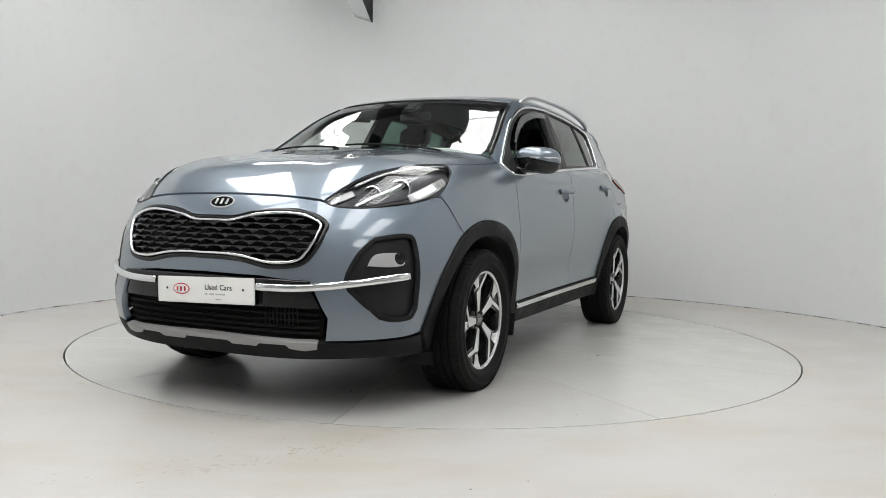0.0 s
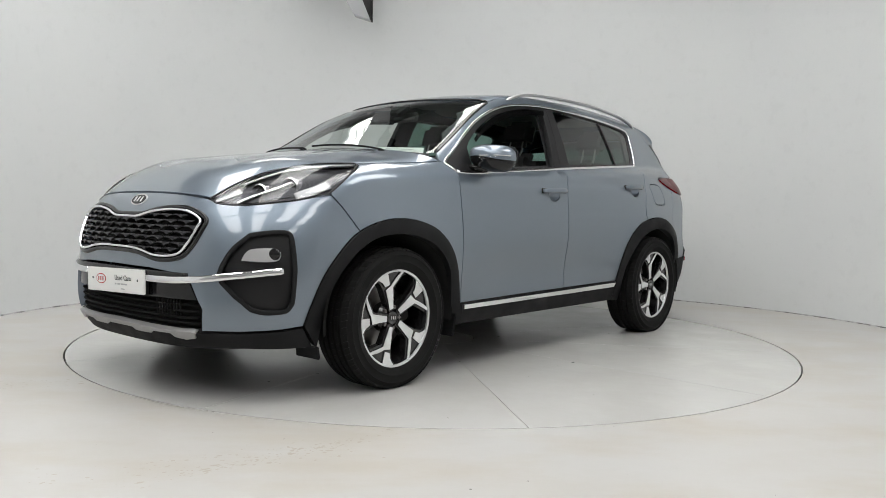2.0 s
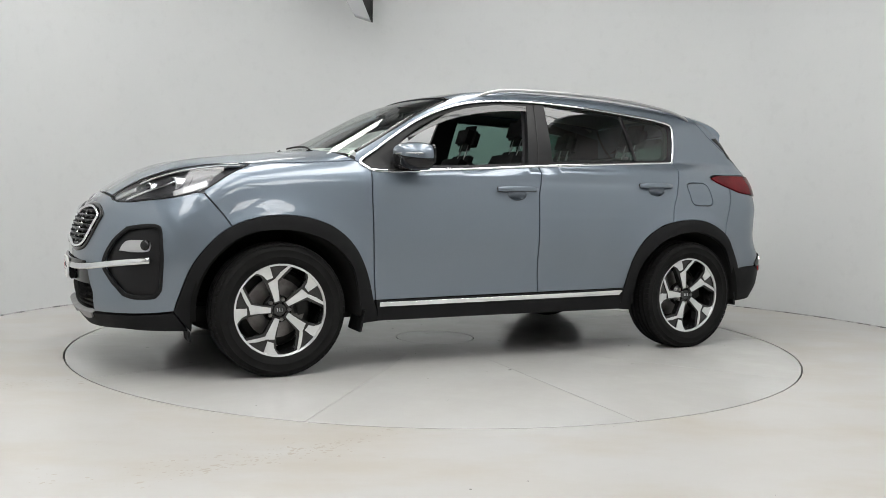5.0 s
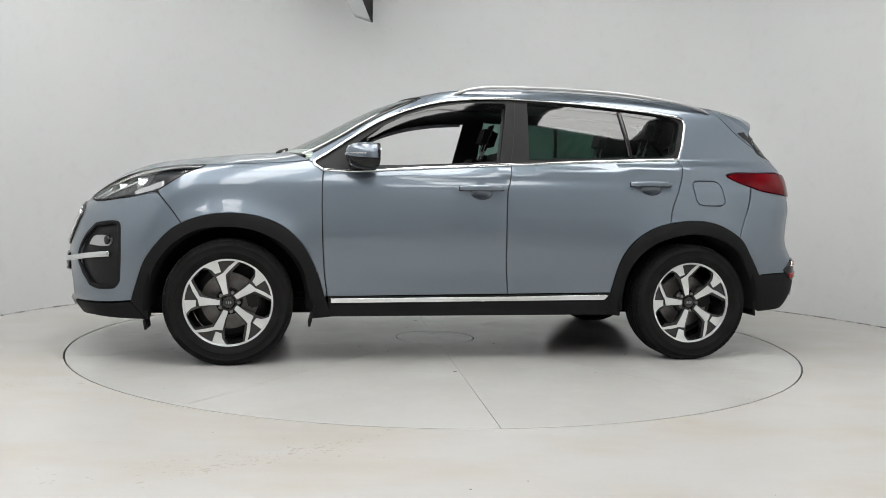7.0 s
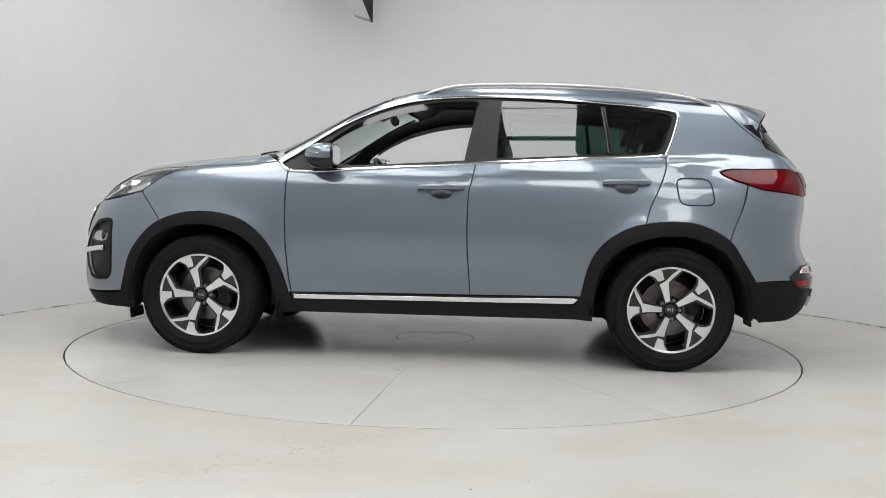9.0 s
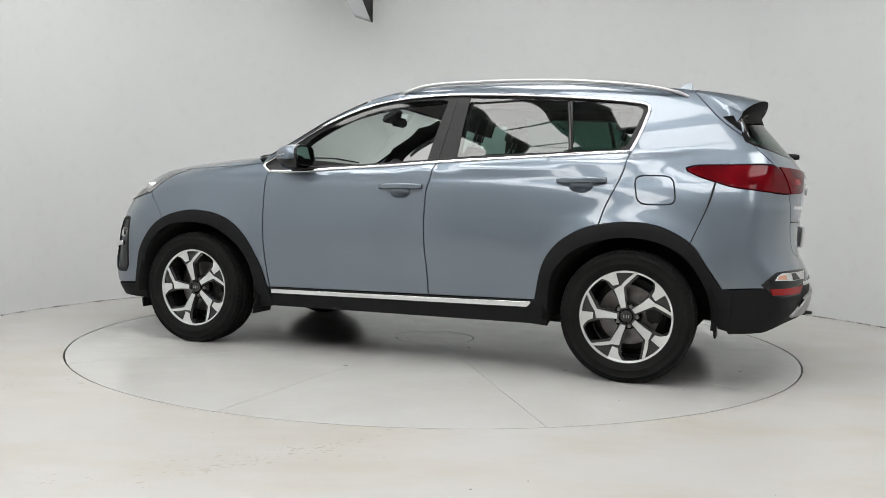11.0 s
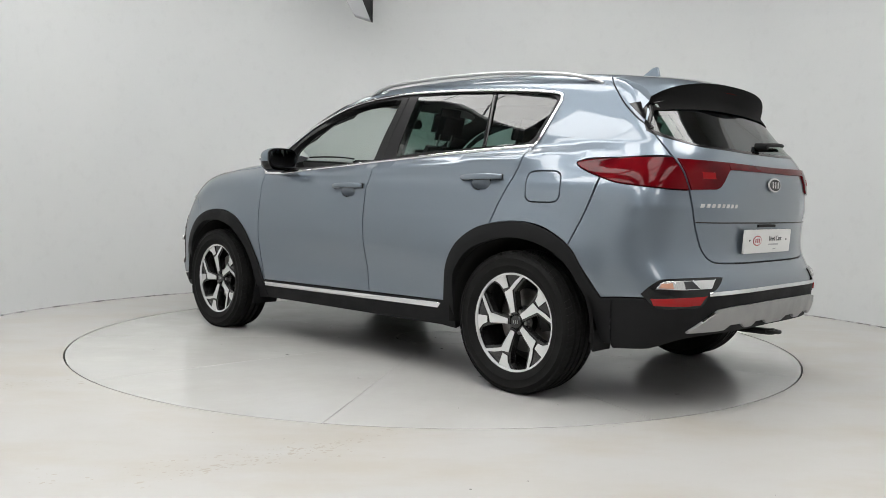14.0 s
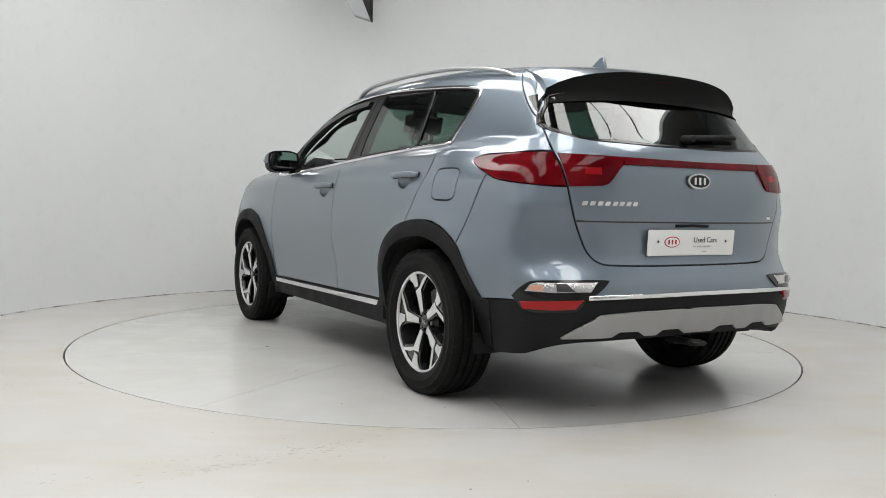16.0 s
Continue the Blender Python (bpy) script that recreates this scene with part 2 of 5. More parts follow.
def swell(x, z, cx, cz, rx, rz):
    """A soft round bump of height one."""
    return np.exp(-(((x - cx) / rx) ** 2 + ((z - cz) / rz) ** 2))


def body(x, y, z):
    """Below zero inside the car's body, about the distance from its skin outside."""
    w = np.abs(y)
    half = FLANK(z) * TAPER(x) + CABIN(x) * np.clip((z - .9) / .3, 0, 1) ** 2
    half = half + .034 * swell(x, z, 1.28, .61, .48, .30) + .040 * swell(x, z, -1.40, .64, .50, .31)
    half = half - .022 * swell(x, z, -.05, .50, .75, .16)
    low = np.clip((1.107 - .057 * x - z) / .05, 0, 1)
    ledge = np.maximum(.882 - .15 * (z - .85) - FLANK(z), 0) * low * low * (3 - 2 * low)
    half = half + ledge * np.clip((z - .80) / .1, 0, 1) * np.clip((x + 1.85) / .45, 0, 1) * np.clip((1.05 - x) / .3, 0, 1)
    for hub, flare in ((1.272, .012), (-1.398, .016)):
        half = half + flare * np.exp(-((np.hypot(x - hub, z - .345) - .455) / .075) ** 2) * np.clip((z - .40) / .15, 0, 1)
    side = (w - half) * .95
    glide = np.clip((1.25 - x) / .4, 0, 1)
    lie = x + .09 * (w / .7) ** 2 * glide * np.clip((x + .3) / .5, 0, 1)
    crown = .022 + .026 * np.clip((.2 - x) / .8, 0, 1)
    lie_up = .010 * swell(w, x, .47, 1.55, .11, .45) - .006 * swell(w, x, .28, 1.6, .10, .45)
    lie_up = lie_up + .028 * np.clip((2.14 - x) / .22, 0, 1) * np.clip((x - .15) / .3, 0, 1) * (1 - np.minimum((w / .76) ** 4, 1.1))
    top = (z - lie_up - RIDGE(lie) + crown * (w / .7) ** 2 + .010 * (w / .75) ** 6) * .93
    fore = x - NOSE(z) + (.25 + .07 * np.clip((z - .45) / .4, 0, 1)) * (w / .78) ** 3.3
    aft = -(x - STERN(z) - (.15 + .11 * np.clip((z - .9) / .3, 0, 1)) * (w / .78) ** 3.6)
    f = soft_max(side, top, .11)
    f = soft_max(f, fore, .14)
    return soft_max(f, aft * .95, .12)


def reach(start, way, far=3.0, proud=0.0):
    """Where rays from outside first meet the skin, raised by proud."""
    start, way = np.broadcast_arrays(np.asarray(start, float), np.asarray(way, float))
    n = len(start)
    lo, hi, found = np.zeros(n), np.full(n, far), np.zeros(n, bool)
    last = np.zeros(n)
    for k in np.linspace(0, far, 151)[1:]:
        p = start + way * k
        inside = (body(*p.T) < proud) & ~found
        lo[inside], hi[inside] = last[inside], k
        found |= inside
        last[:] = k
    for _ in range(32):
        mid = (lo + hi) / 2
        p = start + way * mid[:, None]
        inside = body(*p.T) < proud
        hi, lo = np.where(inside, mid, hi), np.where(inside, lo, mid)
    return start + way * ((lo + hi) / 2)[:, None], found


def outward(p):
    e = 2e-3
    g = np.stack([body(*(p + d).T) - body(*(p - d).T) for d in np.eye(3) * e], 1)
    return g / np.maximum(np.linalg.norm(g, axis=1), 1e-9)[:, None]


# ---- charts: flat maps of the car's skin ----
def on_side(*xz):
    a = np.array(xz, float)
    return reach(np.stack([a[:, 0], np.full(len(a), 1.5), a[:, 1]], 1), (0, -1, 0))[0]


def on_top(*xy):
    a = np.array(xy, float)
    return reach(np.stack([a[:, 0], a[:, 1], np.full(len(a), 2.2)], 1), (0, 0, -1))[0]


def on_nose(*yz):
    a = np.array(yz, float)
    return reach(np.stack([np.full(len(a), 3.2), a[:, 0], a[:, 1]], 1), (-1, 0, 0))[0]


def on_stern(*yz):
    a = np.array(yz, float)
    return reach(np.stack([np.full(len(a), -3.2), a[:, 0], a[:, 1]], 1), (1, 0, 0))[0]


def side_chart():
    return (lambda p: p[:, [0, 2]]), (lambda q: (np.stack([q[:, 0], np.full(len(q), 1.5), q[:, 1]], 1), np.tile((0.0, -1.0, 0.0), (len(q), 1))))


def top_chart():
    return (lambda p: p[:, [1, 0]]), (lambda q: (np.stack([q[:, 1], q[:, 0], np.full(len(q), 2.2)], 1), np.tile((0.0, 0.0, -1.0), (len(q), 1))))


def end_chart(sign, hub=1.3):
    """Round an upright axis inside the nose (sign 1) or the tail (sign -1)."""
    def flat(p):
        return np.stack([np.arctan2(p[:, 1], sign * p[:, 0] - hub) * .9, p[:, 2]], 1)

    def rays(q):
        a = q[:, 0] / .9
        d = np.stack([sign * np.cos(a), np.sin(a), 0 * a], 1)
        return d * 1.6 + np.stack([np.full(len(q), sign * hub), 0 * a, q[:, 1]], 1), -d
    return flat, rays


def roll_chart(low=.85):
    """Round a lengthwise axis inside the cabin."""
    def flat(p):
        return np.stack([p[:, 0], np.arctan2(p[:, 2] - low, p[:, 1]) * .75], 1)

    def rays(q):
        a = q[:, 1] / .75
        d = np.stack([0 * a, np.cos(a), np.sin(a)], 1)
        return d * 1.6 + np.stack([q[:, 0], 0 * a, np.full(len(q), low)], 1), -d
    return flat, rays


def slant_chart(origin, way):
    n = np.array(way, float) / np.linalg.norm(way)
    u = np.cross((0, 0, 1), n)
    u /= np.linalg.norm(u)
    v = np.cross(n, u)
    o = np.array(origin, float)
    return (lambda p: np.stack([(p - o) @ u, (p - o) @ v], 1)), (lambda q: (o + q[:, :1] * u + q[:, 1:] * v + n * .8, np.tile(-n, (len(q), 1))))


def smooth(pts, per=8):
    """A soft curve through points in space."""
    p = np.asarray(pts, float)
    e = np.concatenate([[2 * p[0] - p[1]], p, [2 * p[-1] - p[-2]]])
    out = []
    for i in range(1, len(e) - 2):
        a, b, c, d = e[i - 1:i + 3]
        for k in range(per):
            t = k / per
            out.append(.5 * (2 * b + (c - a) * t + (2 * a - 5 * b + 4 * c - d) * t * t + (3 * b - a - 3 * c + d) * t**3))
    out.append(p[-1])
    return np.array(out)


def join(*curves):
    return np.concatenate([np.asarray(c, float) for c in curves])


def flip(p):
    return np.asarray(p, float) * (1, -1, 1)


def both(half):
    """A closed loop from its left half, which runs from the middle to the middle."""
    half = np.asarray(half, float)
    return join(half, flip(half)[::-1])


def tidy(q, step):
    """An outline without doubled points, its long edges split."""
    out = []
    k = len(q)
    for i in range(k):
        a, b = q[i], q[(i + 1) % k]
        d = np.linalg.norm(b - a)
        if d < 1e-5:
            continue
        m = max(1, int(math.ceil(d / step)))
        out += [a + (b - a) * j / m for j in range(m)]
    keep = [out[0]]
    for p in out[1:]:
        if np.linalg.norm(p - keep[-1]) > step * .12:
            keep.append(p)
    if np.linalg.norm(keep[0] - keep[-1]) < step * .12:
        keep.pop()
    return np.array(keep)


def area(q):
    return .5 * float(np.sum(q[:, 0] * np.roll(q[:, 1], -1) - np.roll(q[:, 0], -1) * q[:, 1]))


def inset(q, d):
    """The outline (anticlockwise) moved inwards by d."""
    t = np.roll(q, -1, 0) - np.roll(q, 1, 0)
    t /= np.maximum(np.linalg.norm(t, axis=1), 1e-9)[:, None]
    return q + np.stack([-t[:, 1], t[:, 0]], 1) * d


def within(p, q):
    x, y = p[:, 0][:, None], p[:, 1][:, None]
    a, b = q, np.roll(q, -1, 0)
    cross = ((a[:, 1] > y) != (b[:, 1] > y)) & (x < (b[:, 0] - a[:, 0]) * (y - a[:, 1]) / (b[:, 1] - a[:, 1] + 1e-12) + a[:, 0])
    return cross.sum(1) % 2 == 1


def near(p, q):
    a, d = q, np.roll(q, -1, 0) - q
    t = np.clip(((p[:, None] - a) * d).sum(2) / np.maximum((d * d).sum(1), 1e-12), 0, 1)
    return np.sqrt((((p[:, None] - a) - d * t[..., None]) ** 2).sum(2)).min(1)


def skin(name, loop, chart, mat, parent, holes=(), proud=0.0, lip=0.024, step=0.035, gap=0.0043, label="", mirrored=False, two=True):
    """A panel of the car's skin inside a loop, with turned-in edges; two=True makes its mirror image as well."""
    flat, rays = chart
    rings = []
    for i, r in enumerate((loop, *holes)):
        q = tidy(flat(np.asarray(r, float)), step * .7)
        if (area(q) < 0) != (i > 0):
            q = q[::-1]
        rings.append(inset(q, gap))
    lo, hi = rings[0].min(0), rings[0].max(0)
    gx, gy = np.meshgrid(np.arange(lo[0], hi[0], step), np.arange(lo[1], hi[1], step * .87))
    gx = gx + (np.arange(gx.shape[0]) % 2)[:, None] * step / 2
    g = np.stack([gx.ravel(), gy.ravel()], 1)
    g = g[within(g, rings[0])]
    for r in rings[1:]:
        g = g[~within(g, r)]
    for r in rings:
        if len(g):
            g = g[near(g, r) > step * .45]
    pts, edges = [], []
    for r in rings:
        b = len(pts)
        pts += list(r)
        edges += [(b + i, b + (i + 1) % len(r)) for i in range(len(r))]
    rim = len(pts)
    pts += list(g)
    from_cdt = delaunay_2d_cdt([Vector(p) for p in pts], edges, [], 0, 1e-6)
    q = np.array([(p.x, p.y) for p in from_cdt[0]])
    tri = np.array([f for f in from_cdt[2] if len(f) == 3])
    mid = q[tri].mean(1)
    ok = within(mid, rings[0])
    for r in rings[1:]:
        ok &= ~within(mid, r)
    tri = tri[ok]
    s, w = rays(q)
    p, found = reach(s, w, proud=proud)
    nrm = outward(p)
    # face the triangles outwards
    c = np.cross(p[tri[:, 1]] - p[tri[:, 0]], p[tri[:, 2]] - p[tri[:, 0]])
    back = (c * nrm[tri].sum(1)).sum(1) < 0
    tri[back] = tri[back][:, ::-1]
    verts, normals, faces = list(p), list(nrm), [tuple(t) for t in tri]
    if lip:
        count = {}
        for t in faces:
            for a, b in ((t[0], t[1]), (t[1], t[2]), (t[2], t[0])):
                count[(a, b)] = True
        border = [(a, b) for a, b in count if (b, a) not in count]
        out = {}
        for a, b in border:
            o = np.cross(p[b] - p[a], nrm[a])
            o /= max(np.linalg.norm(o), 1e-9)
            for v in (a, b):
                out[v] = out.get(v, 0) + o
        row = {}
        for v, o in out.items():
            o = o / max(np.linalg.norm(o), 1e-9)
            k = len(verts)
            verts += [p[v] + o * .0012 - nrm[v] * .0015, p[v] + o * .0012 - nrm[v] * lip]
            normals += [(o + nrm[v] * .3), o]
            row[v] = k
        for a, b in border:
            faces += [(b, a, row[a], row[b]), (row[b], row[a], row[a] + 1, row[b] + 1)]
    made = []
    for side in ((1, -1) if two else ((-1,) if mirrored else (1,))):
        vv, nn = np.array(verts) * (1, side, 1), np.array(normals) * (1, side, 1)
        ff = faces if side > 0 else [f[::-1] for f in faces]
        made.append(part(name, make(vv, ff, mat, nn), parent, label))
    return made


def band(name, path, across, mat, parent, proud=0.0, closed=False, label="", two=True, per=8, soft=True, taper=None):
    """A raised bar that follows the skin along a path."""
    p = np.asarray(path, float)
    if soft:
        p = smooth(p, per)
    n = outward(p)
    p = p + n * (proud - body(*p.T))[:, None]
    out = []
    for side in ((1, -1) if two else (1,)):
        out.append(part(name, sweep((p * (1, side, 1)), across, mat, n * (1, side, 1), closed, taper), parent, label))
    return out


def writing(name, text, size, mat, parent, m, label="", wide=1.0):
    cu = bpy.data.curves.new("text", "FONT")
    cu.body, cu.size, cu.extrude, cu.align_x, cu.align_y = text, size, 0.0006, "CENTER", "CENTER"
    tmp = bpy.data.objects.new("text", cu)
    scene.collection.objects.link(tmp)
    me = bpy.data.meshes.new_from_object(tmp.evaluated_get(bpy.context.evaluated_depsgraph_get()))
    bpy.data.objects.remove(tmp)
    me.materials.clear()
    me.materials.append(mat)
    return part(name, me, parent, label, m @ Matrix.Diagonal((wide, 1, 1, 1)))



# ---- the room ----
def wall_plan():
    """The inner face of the wall from above: a round back that opens towards the viewer."""
    pts = [(-3.36, -4.6), (-3.32, -3.0), (-3.29, -1.6), (-3.285, -0.9)]
    for k in range(0, 61):
        a = math.pi - math.pi * k / 60
        wide = 3.32 if math.cos(a) < 0 else 3.62
        pts.append((0.05 + wide * math.cos(a), -0.25 + 3.45 * abs(math.sin(a)) ** 0.96))
    return pts + [(3.675, -0.9), (3.68, -1.6), (3.70, -3.0), (3.73, -4.6)]


def build_wall():
    plan, h = wall_plan(), 3.02
    bm = bmesh.new()
    zs = (0.0, 0.02, 0.5, 1.2, 2.0, h)
    inner = [[bm.verts.new((x + 0.004 * noise.noise((x * 3, y * 3, z * 2)), y, z)) for z in zs] for x, y in plan]
    mid = Vector((0.2, -1))
    outer = []
    for x, y in plan:
        d = (Vector((x, y)) - mid).normalized() * 0.2
        outer.append([bm.verts.new((x + d.x, y + d.y, z)) for z in (0.0, h)])
    for i in range(len(plan) - 1):
        for j in range(len(zs) - 1):
            bm.faces.new((inner[i][j], inner[i + 1][j], inner[i + 1][j + 1], inner[i][j + 1]))
        bm.faces.new((outer[i][0], outer[i][1], outer[i + 1][1], outer[i + 1][0]))
        bm.faces.new((inner[i][-1], inner[i + 1][-1], outer[i + 1][1], outer[i][1]))
    ob = part("wall_curved", from_bm(bm, WALL, sharp=60))
    return tagged(ob, "curved seamless white painted studio wall, faintly scuffed", "wall", kind="structure")


def plain(name, lo, hi, mat, label, category):
    c, s = (Vector(lo) + Vector(hi)) / 2, Vector(hi) - Vector(lo)
    ob = part(name, block(s.x, s.y, s.z, mat, 0), m=Matrix.Translation(c))
    return tagged(ob, label, category, kind="structure")


def ring_plate(r0, r1, a0, a1, z0, z1, mat, edge=0.0):
    """A flat sector of a ring with a thickness."""
    n = max(3, int(abs(a1 - a0) / 2))
    v, f = [], []
    for k in range(n + 1):
        a = radians(a0 + (a1 - a0) * k / n)
        c, s = math.cos(a), math.sin(a)
        v += [(r0 * c, r0 * s, z0), (r1 * c, r1 * s, z0), (r1 * c, r1 * s, z1), (r0 * c, r0 * s, z1)]
    for k in range(n):
        b = 4 * k
        for i in range(4):
            j = (i + 1) % 4
            f.append((b + i, b + 4 + i, b + 4 + j, b + j))
    f += [(0, 1, 2, 3), (4 * n + 3, 4 * n + 2, 4 * n + 1, 4 * n)]
    me = make(v, f, mat, smooth=False)
    bm = bmesh.new()
    bm.from_mesh(me)
    return from_bm(bm, mat, smooth=False)


R_TABLE = 2.262
build_wall()
# the floor is a sheet with a round well for the turntable
bm = bmesh.new()
outer = [bm.verts.new((x, y, 0)) for x, y in ((-6, -10), (6, -10), (6, 6), (-6, 6))]
edges = [bm.edges.new((outer[i], outer[(i + 1) % 4])) for i in range(4)]
ring = [bm.verts.new(((R_TABLE + .009) * math.cos(2 * math.pi * k / 160), (R_TABLE + .009) * math.sin(2 * math.pi * k / 160), 0)) for k in range(160)]
edges += [bm.edges.new((ring[k], ring[(k + 1) % 160])) for k in range(160)]
bmesh.ops.triangle_fill(bm, edges=edges, use_beauty=True)
down = [bm.verts.new((v.co.x, v.co.y, -0.05)) for v in ring]
for k in range(160):
    bm.faces.new((ring[k], ring[(k + 1) % 160], down[(k + 1) % 160], down[k]))
for f in list(bm.faces):
    c = f.calc_center_median()
    if c.z > -0.001 and c.xy.length < R_TABLE * .98:
        bm.faces.remove(f)
floor = tagged(part("floor", from_bm(bm, FLOOR, smooth=False)), "pale glossy painted concrete floor with scuffs and specks", "floor", kind="structure")
tagged(part("floor_pit", ring_plate(0.001, R_TABLE + .02, 0, 360, -0.06, -0.05, GROOVE)), "dark pit under the turntable", "pit", kind="structure")
# unseen walls, added to close the room and tone down reflections in the car
plain("wall_rear", (-4.3, -9.2, 0), (4.3, -9.0, 3.6), UNSEEN_WALL, "unseen grey wall added behind the viewer", "wall")
plain("wall_side_left", (-4.2, -9.0, 0), (-4.1, -1.0, 3.0), UNSEEN_WALL, "unseen grey side wall, added to close the room", "wall")
plain("wall_side_right", (4.1, -9.0, 0), (4.2, -1.0, 3.0), UNSEEN_WALL, "unseen grey side wall, added to close the room", "wall")
plain("wall_upper_left", (-4.3, -9.0, 2.9), (-4.2, 4.4, 4.2), UNSEEN_WALL, "unseen grey upper wall, added to close the room", "wall")
plain("wall_upper_right", (4.2, -9.0, 2.9), (4.3, 4.4, 4.2), UNSEEN_WALL, "unseen grey upper wall, added to close the room", "wall")
plain("wall_upper_back", (-4.3, 4.3, 2.9), (4.3, 4.4, 4.2), UNSEEN_WALL, "unseen grey upper wall, added to close the room", "wall")
plain("wall_upper_rear", (-4.3, -9.2, 3.6), (4.3, -9.1, 4.2), UNSEEN_WALL, "unseen grey upper wall, added to close the room", "wall")
plain("ceiling", (-4.4, -9.3, 4.2), (4.4, 4.5, 4.3), CEILING, "dark grey boarded ceiling", "ceiling")


def skylight(x, y, sx, sy):
    """A glowing roof light in a steel frame under the ceiling."""
    thing = tagged(part("skylight", block(sx, sy, .02, SKYLIGHT, 0), m=pose(x, y, 4.17)), "bright white rectangular ceiling light panel", "light panel", "ceiling light panels")
    for dx, dy, lx, ly in ((0, sy / 2 + .03, sx + .12, .06), (0, -sy / 2 - .03, sx + .12, .06), (sx / 2 + .03, 0, .06, sy), (-sx / 2 - .03, 0, .06, sy)):
        part("frame", block(lx, ly, .08, BEAM, .006, at=(dx, dy, -.02)), thing)
    for dy in (-sy / 6, sy / 6):
        part("glazing_bar", block(sx, .03, .03, BEAM, .004, at=(0, dy, -.02)), thing)
    return thing


for px, wide, end in ((-2.48, .98, .90), (-.98, .70, .92), (.58, .90, 2.10)):
    for k in range(3):
        skylight(px, end - 1.25 - 2.7 * k, wide, 2.5)

for px, py, wide, long in ((2.68, -1.30, 1.5, 2.0), (2.42, -5.3, 1.0, 2.5), (2.42, -8.0, 1.0, 1.6)):
    skylight(px, py, wide, long)

skylight(-2.0, 3.4, 1.3, .9)

# the end of a steel gusset that hangs from the ceiling over the wall
def bracket_face(corners, mat, thick):
    """A flat steel plate between four corners, given a thickness away from the viewer."""
    bm = bmesh.new()
    a = [bm.verts.new(c) for c in corners]
    b = [bm.verts.new((x, y + thick, z)) for x, y, z in corners]
    bm.faces.new(a)
    bm.faces.new(b[::-1])
    for k in range(4):
        bm.faces.new((a[k], b[k], b[(k + 1) % 4], a[(k + 1) % 4]))
    return from_bm(bm, mat, smooth=False)


bracket = tagged(part("ceiling_bracket", bracket_face(((-.83, 2.5, 2.66), (-.672, 2.455, 2.602), (-1.34, 2.455, 4.18), (-1.76, 2.5, 4.18)), BEAM, .12)), "pointed grey steel bracket hanging from the ceiling", "bracket")
# the bracket's right face: its shade is painted in with dark metal
part("shaded_face", bracket_face(((-.672, 2.454, 2.602), (-.652, 2.40, 2.588), (-.652, 2.40, 4.18), (-1.34, 2.454, 4.18)), CAST, .10), bracket, "steel side face, its shade put into a dark colour")
# the joint between wall and floor
tagged(part("trim", sweep([(x * .999, y - .004, .003) for x, y in wall_plan()], (.016, .012), JOINT)), "thin dirty sealant joint along the wall foot", "joint", kind="structure")


def flecks(name, n, centre, spread, size, mat, seed, label, on_table=False):
    """Many thin uneven flakes of dirt on the floor."""
    rng = random.Random(seed)
    v, f = [], []
    for _ in range(n):
        t = rng.gauss(0, 1)
        x, y = centre[0] + spread[0] * t + rng.gauss(0, spread[2]), centre[1] + spread[1] * t + rng.gauss(0, spread[2])
        r = size * math.exp(rng.gauss(0, .5))
        long, a0, m = rng.uniform(1, 2.6), math.atan2(spread[1], spread[0]) + rng.gauss(0, .4), 7
        if (math.hypot(x, y) < R_TABLE + .03) != on_table or math.hypot(x, y) > R_TABLE - .02 and on_table:
            continue
        b = len(v)
        for k in range(m):
            a = 2 * math.pi * k / m
            u, w = r * long * math.cos(a) * rng.uniform(.6, 1.2), r * math.sin(a) * rng.uniform(.6, 1.2)
            v.append((x + u * math.cos(a0) - w * math.sin(a0), y + u * math.sin(a0) + w * math.cos(a0), .0005 + len(f) * 6e-6))
        f.append(tuple(range(b, b + m)))
    return tagged(part(name, make(v, f, mat, smooth=False)), label, "floor dirt", kind="stuff")


flecks("floor_scuff", 170, (-.50, -2.62), (.19, .165, .03), .0030, STAIN, 3, "tan scuff flakes on the pale painted floor")
flecks("floor_scuff", 130, (-.72, -2.74), (.26, .10, .06), .0028, STAIN, 5, "tan scuff flakes on the pale painted floor")
flecks("floor_scuff", 70, (-1.95, -1.65), (.20, .10, .05), .0028, STAIN, 7, "tan scuff flakes on the pale painted floor")
flecks("floor_speck", 16, (.2, -2.9), (1.3, .1, .45), .0026, GROOVE, 11, "small dark specks on the pale painted floor")


def build_turntable():
    """Ten wedge plates round a hatch, flush with the floor."""
    table = tagged(part("turntable", ring_plate(0.05, R_TABLE - .004, 0, 360, -0.045, -0.012, GROOVE)), "round pale painted vehicle turntable of wedge plates", "turntable", kind="structure")
    wedge = ring_plate(0.262, R_TABLE, 0.045, 35.955, -0.012, -0.001, DISC)
    for k in range(10):
        part("plate", wedge, table, m=pose(0, 0, 0, 0, 0, 15.2 + 36 * k))
    part("hatch", ring_plate(0.002, 0.255, 0, 360, -0.012, -0.0015, DISC), table, "small round centre hatch")
    return table


turntable = build_turntable()
dirt = flecks("dirt_speck", 70, (0, 0), (1.2, .3, .9), .0035, GROOVE, 17, "small dark specks on the turntable plates", True)
dirt.parent = turntable
for key in ("category",):
    del dirt[key]

# ---- the car ----
car = tagged(new("car"), "blue-grey metallic SUV, black cladding, chrome trim, front windows open", "car")
SIDE, TOP, NOSE_MAP, TAIL_MAP, ROLL = side_chart(), top_chart(), end_chart(1), end_chart(-1), roll_chart()
HUB_F, HUB_R, HUB_Z, TRACK = 1.284, -1.388, 0.339, 0.907

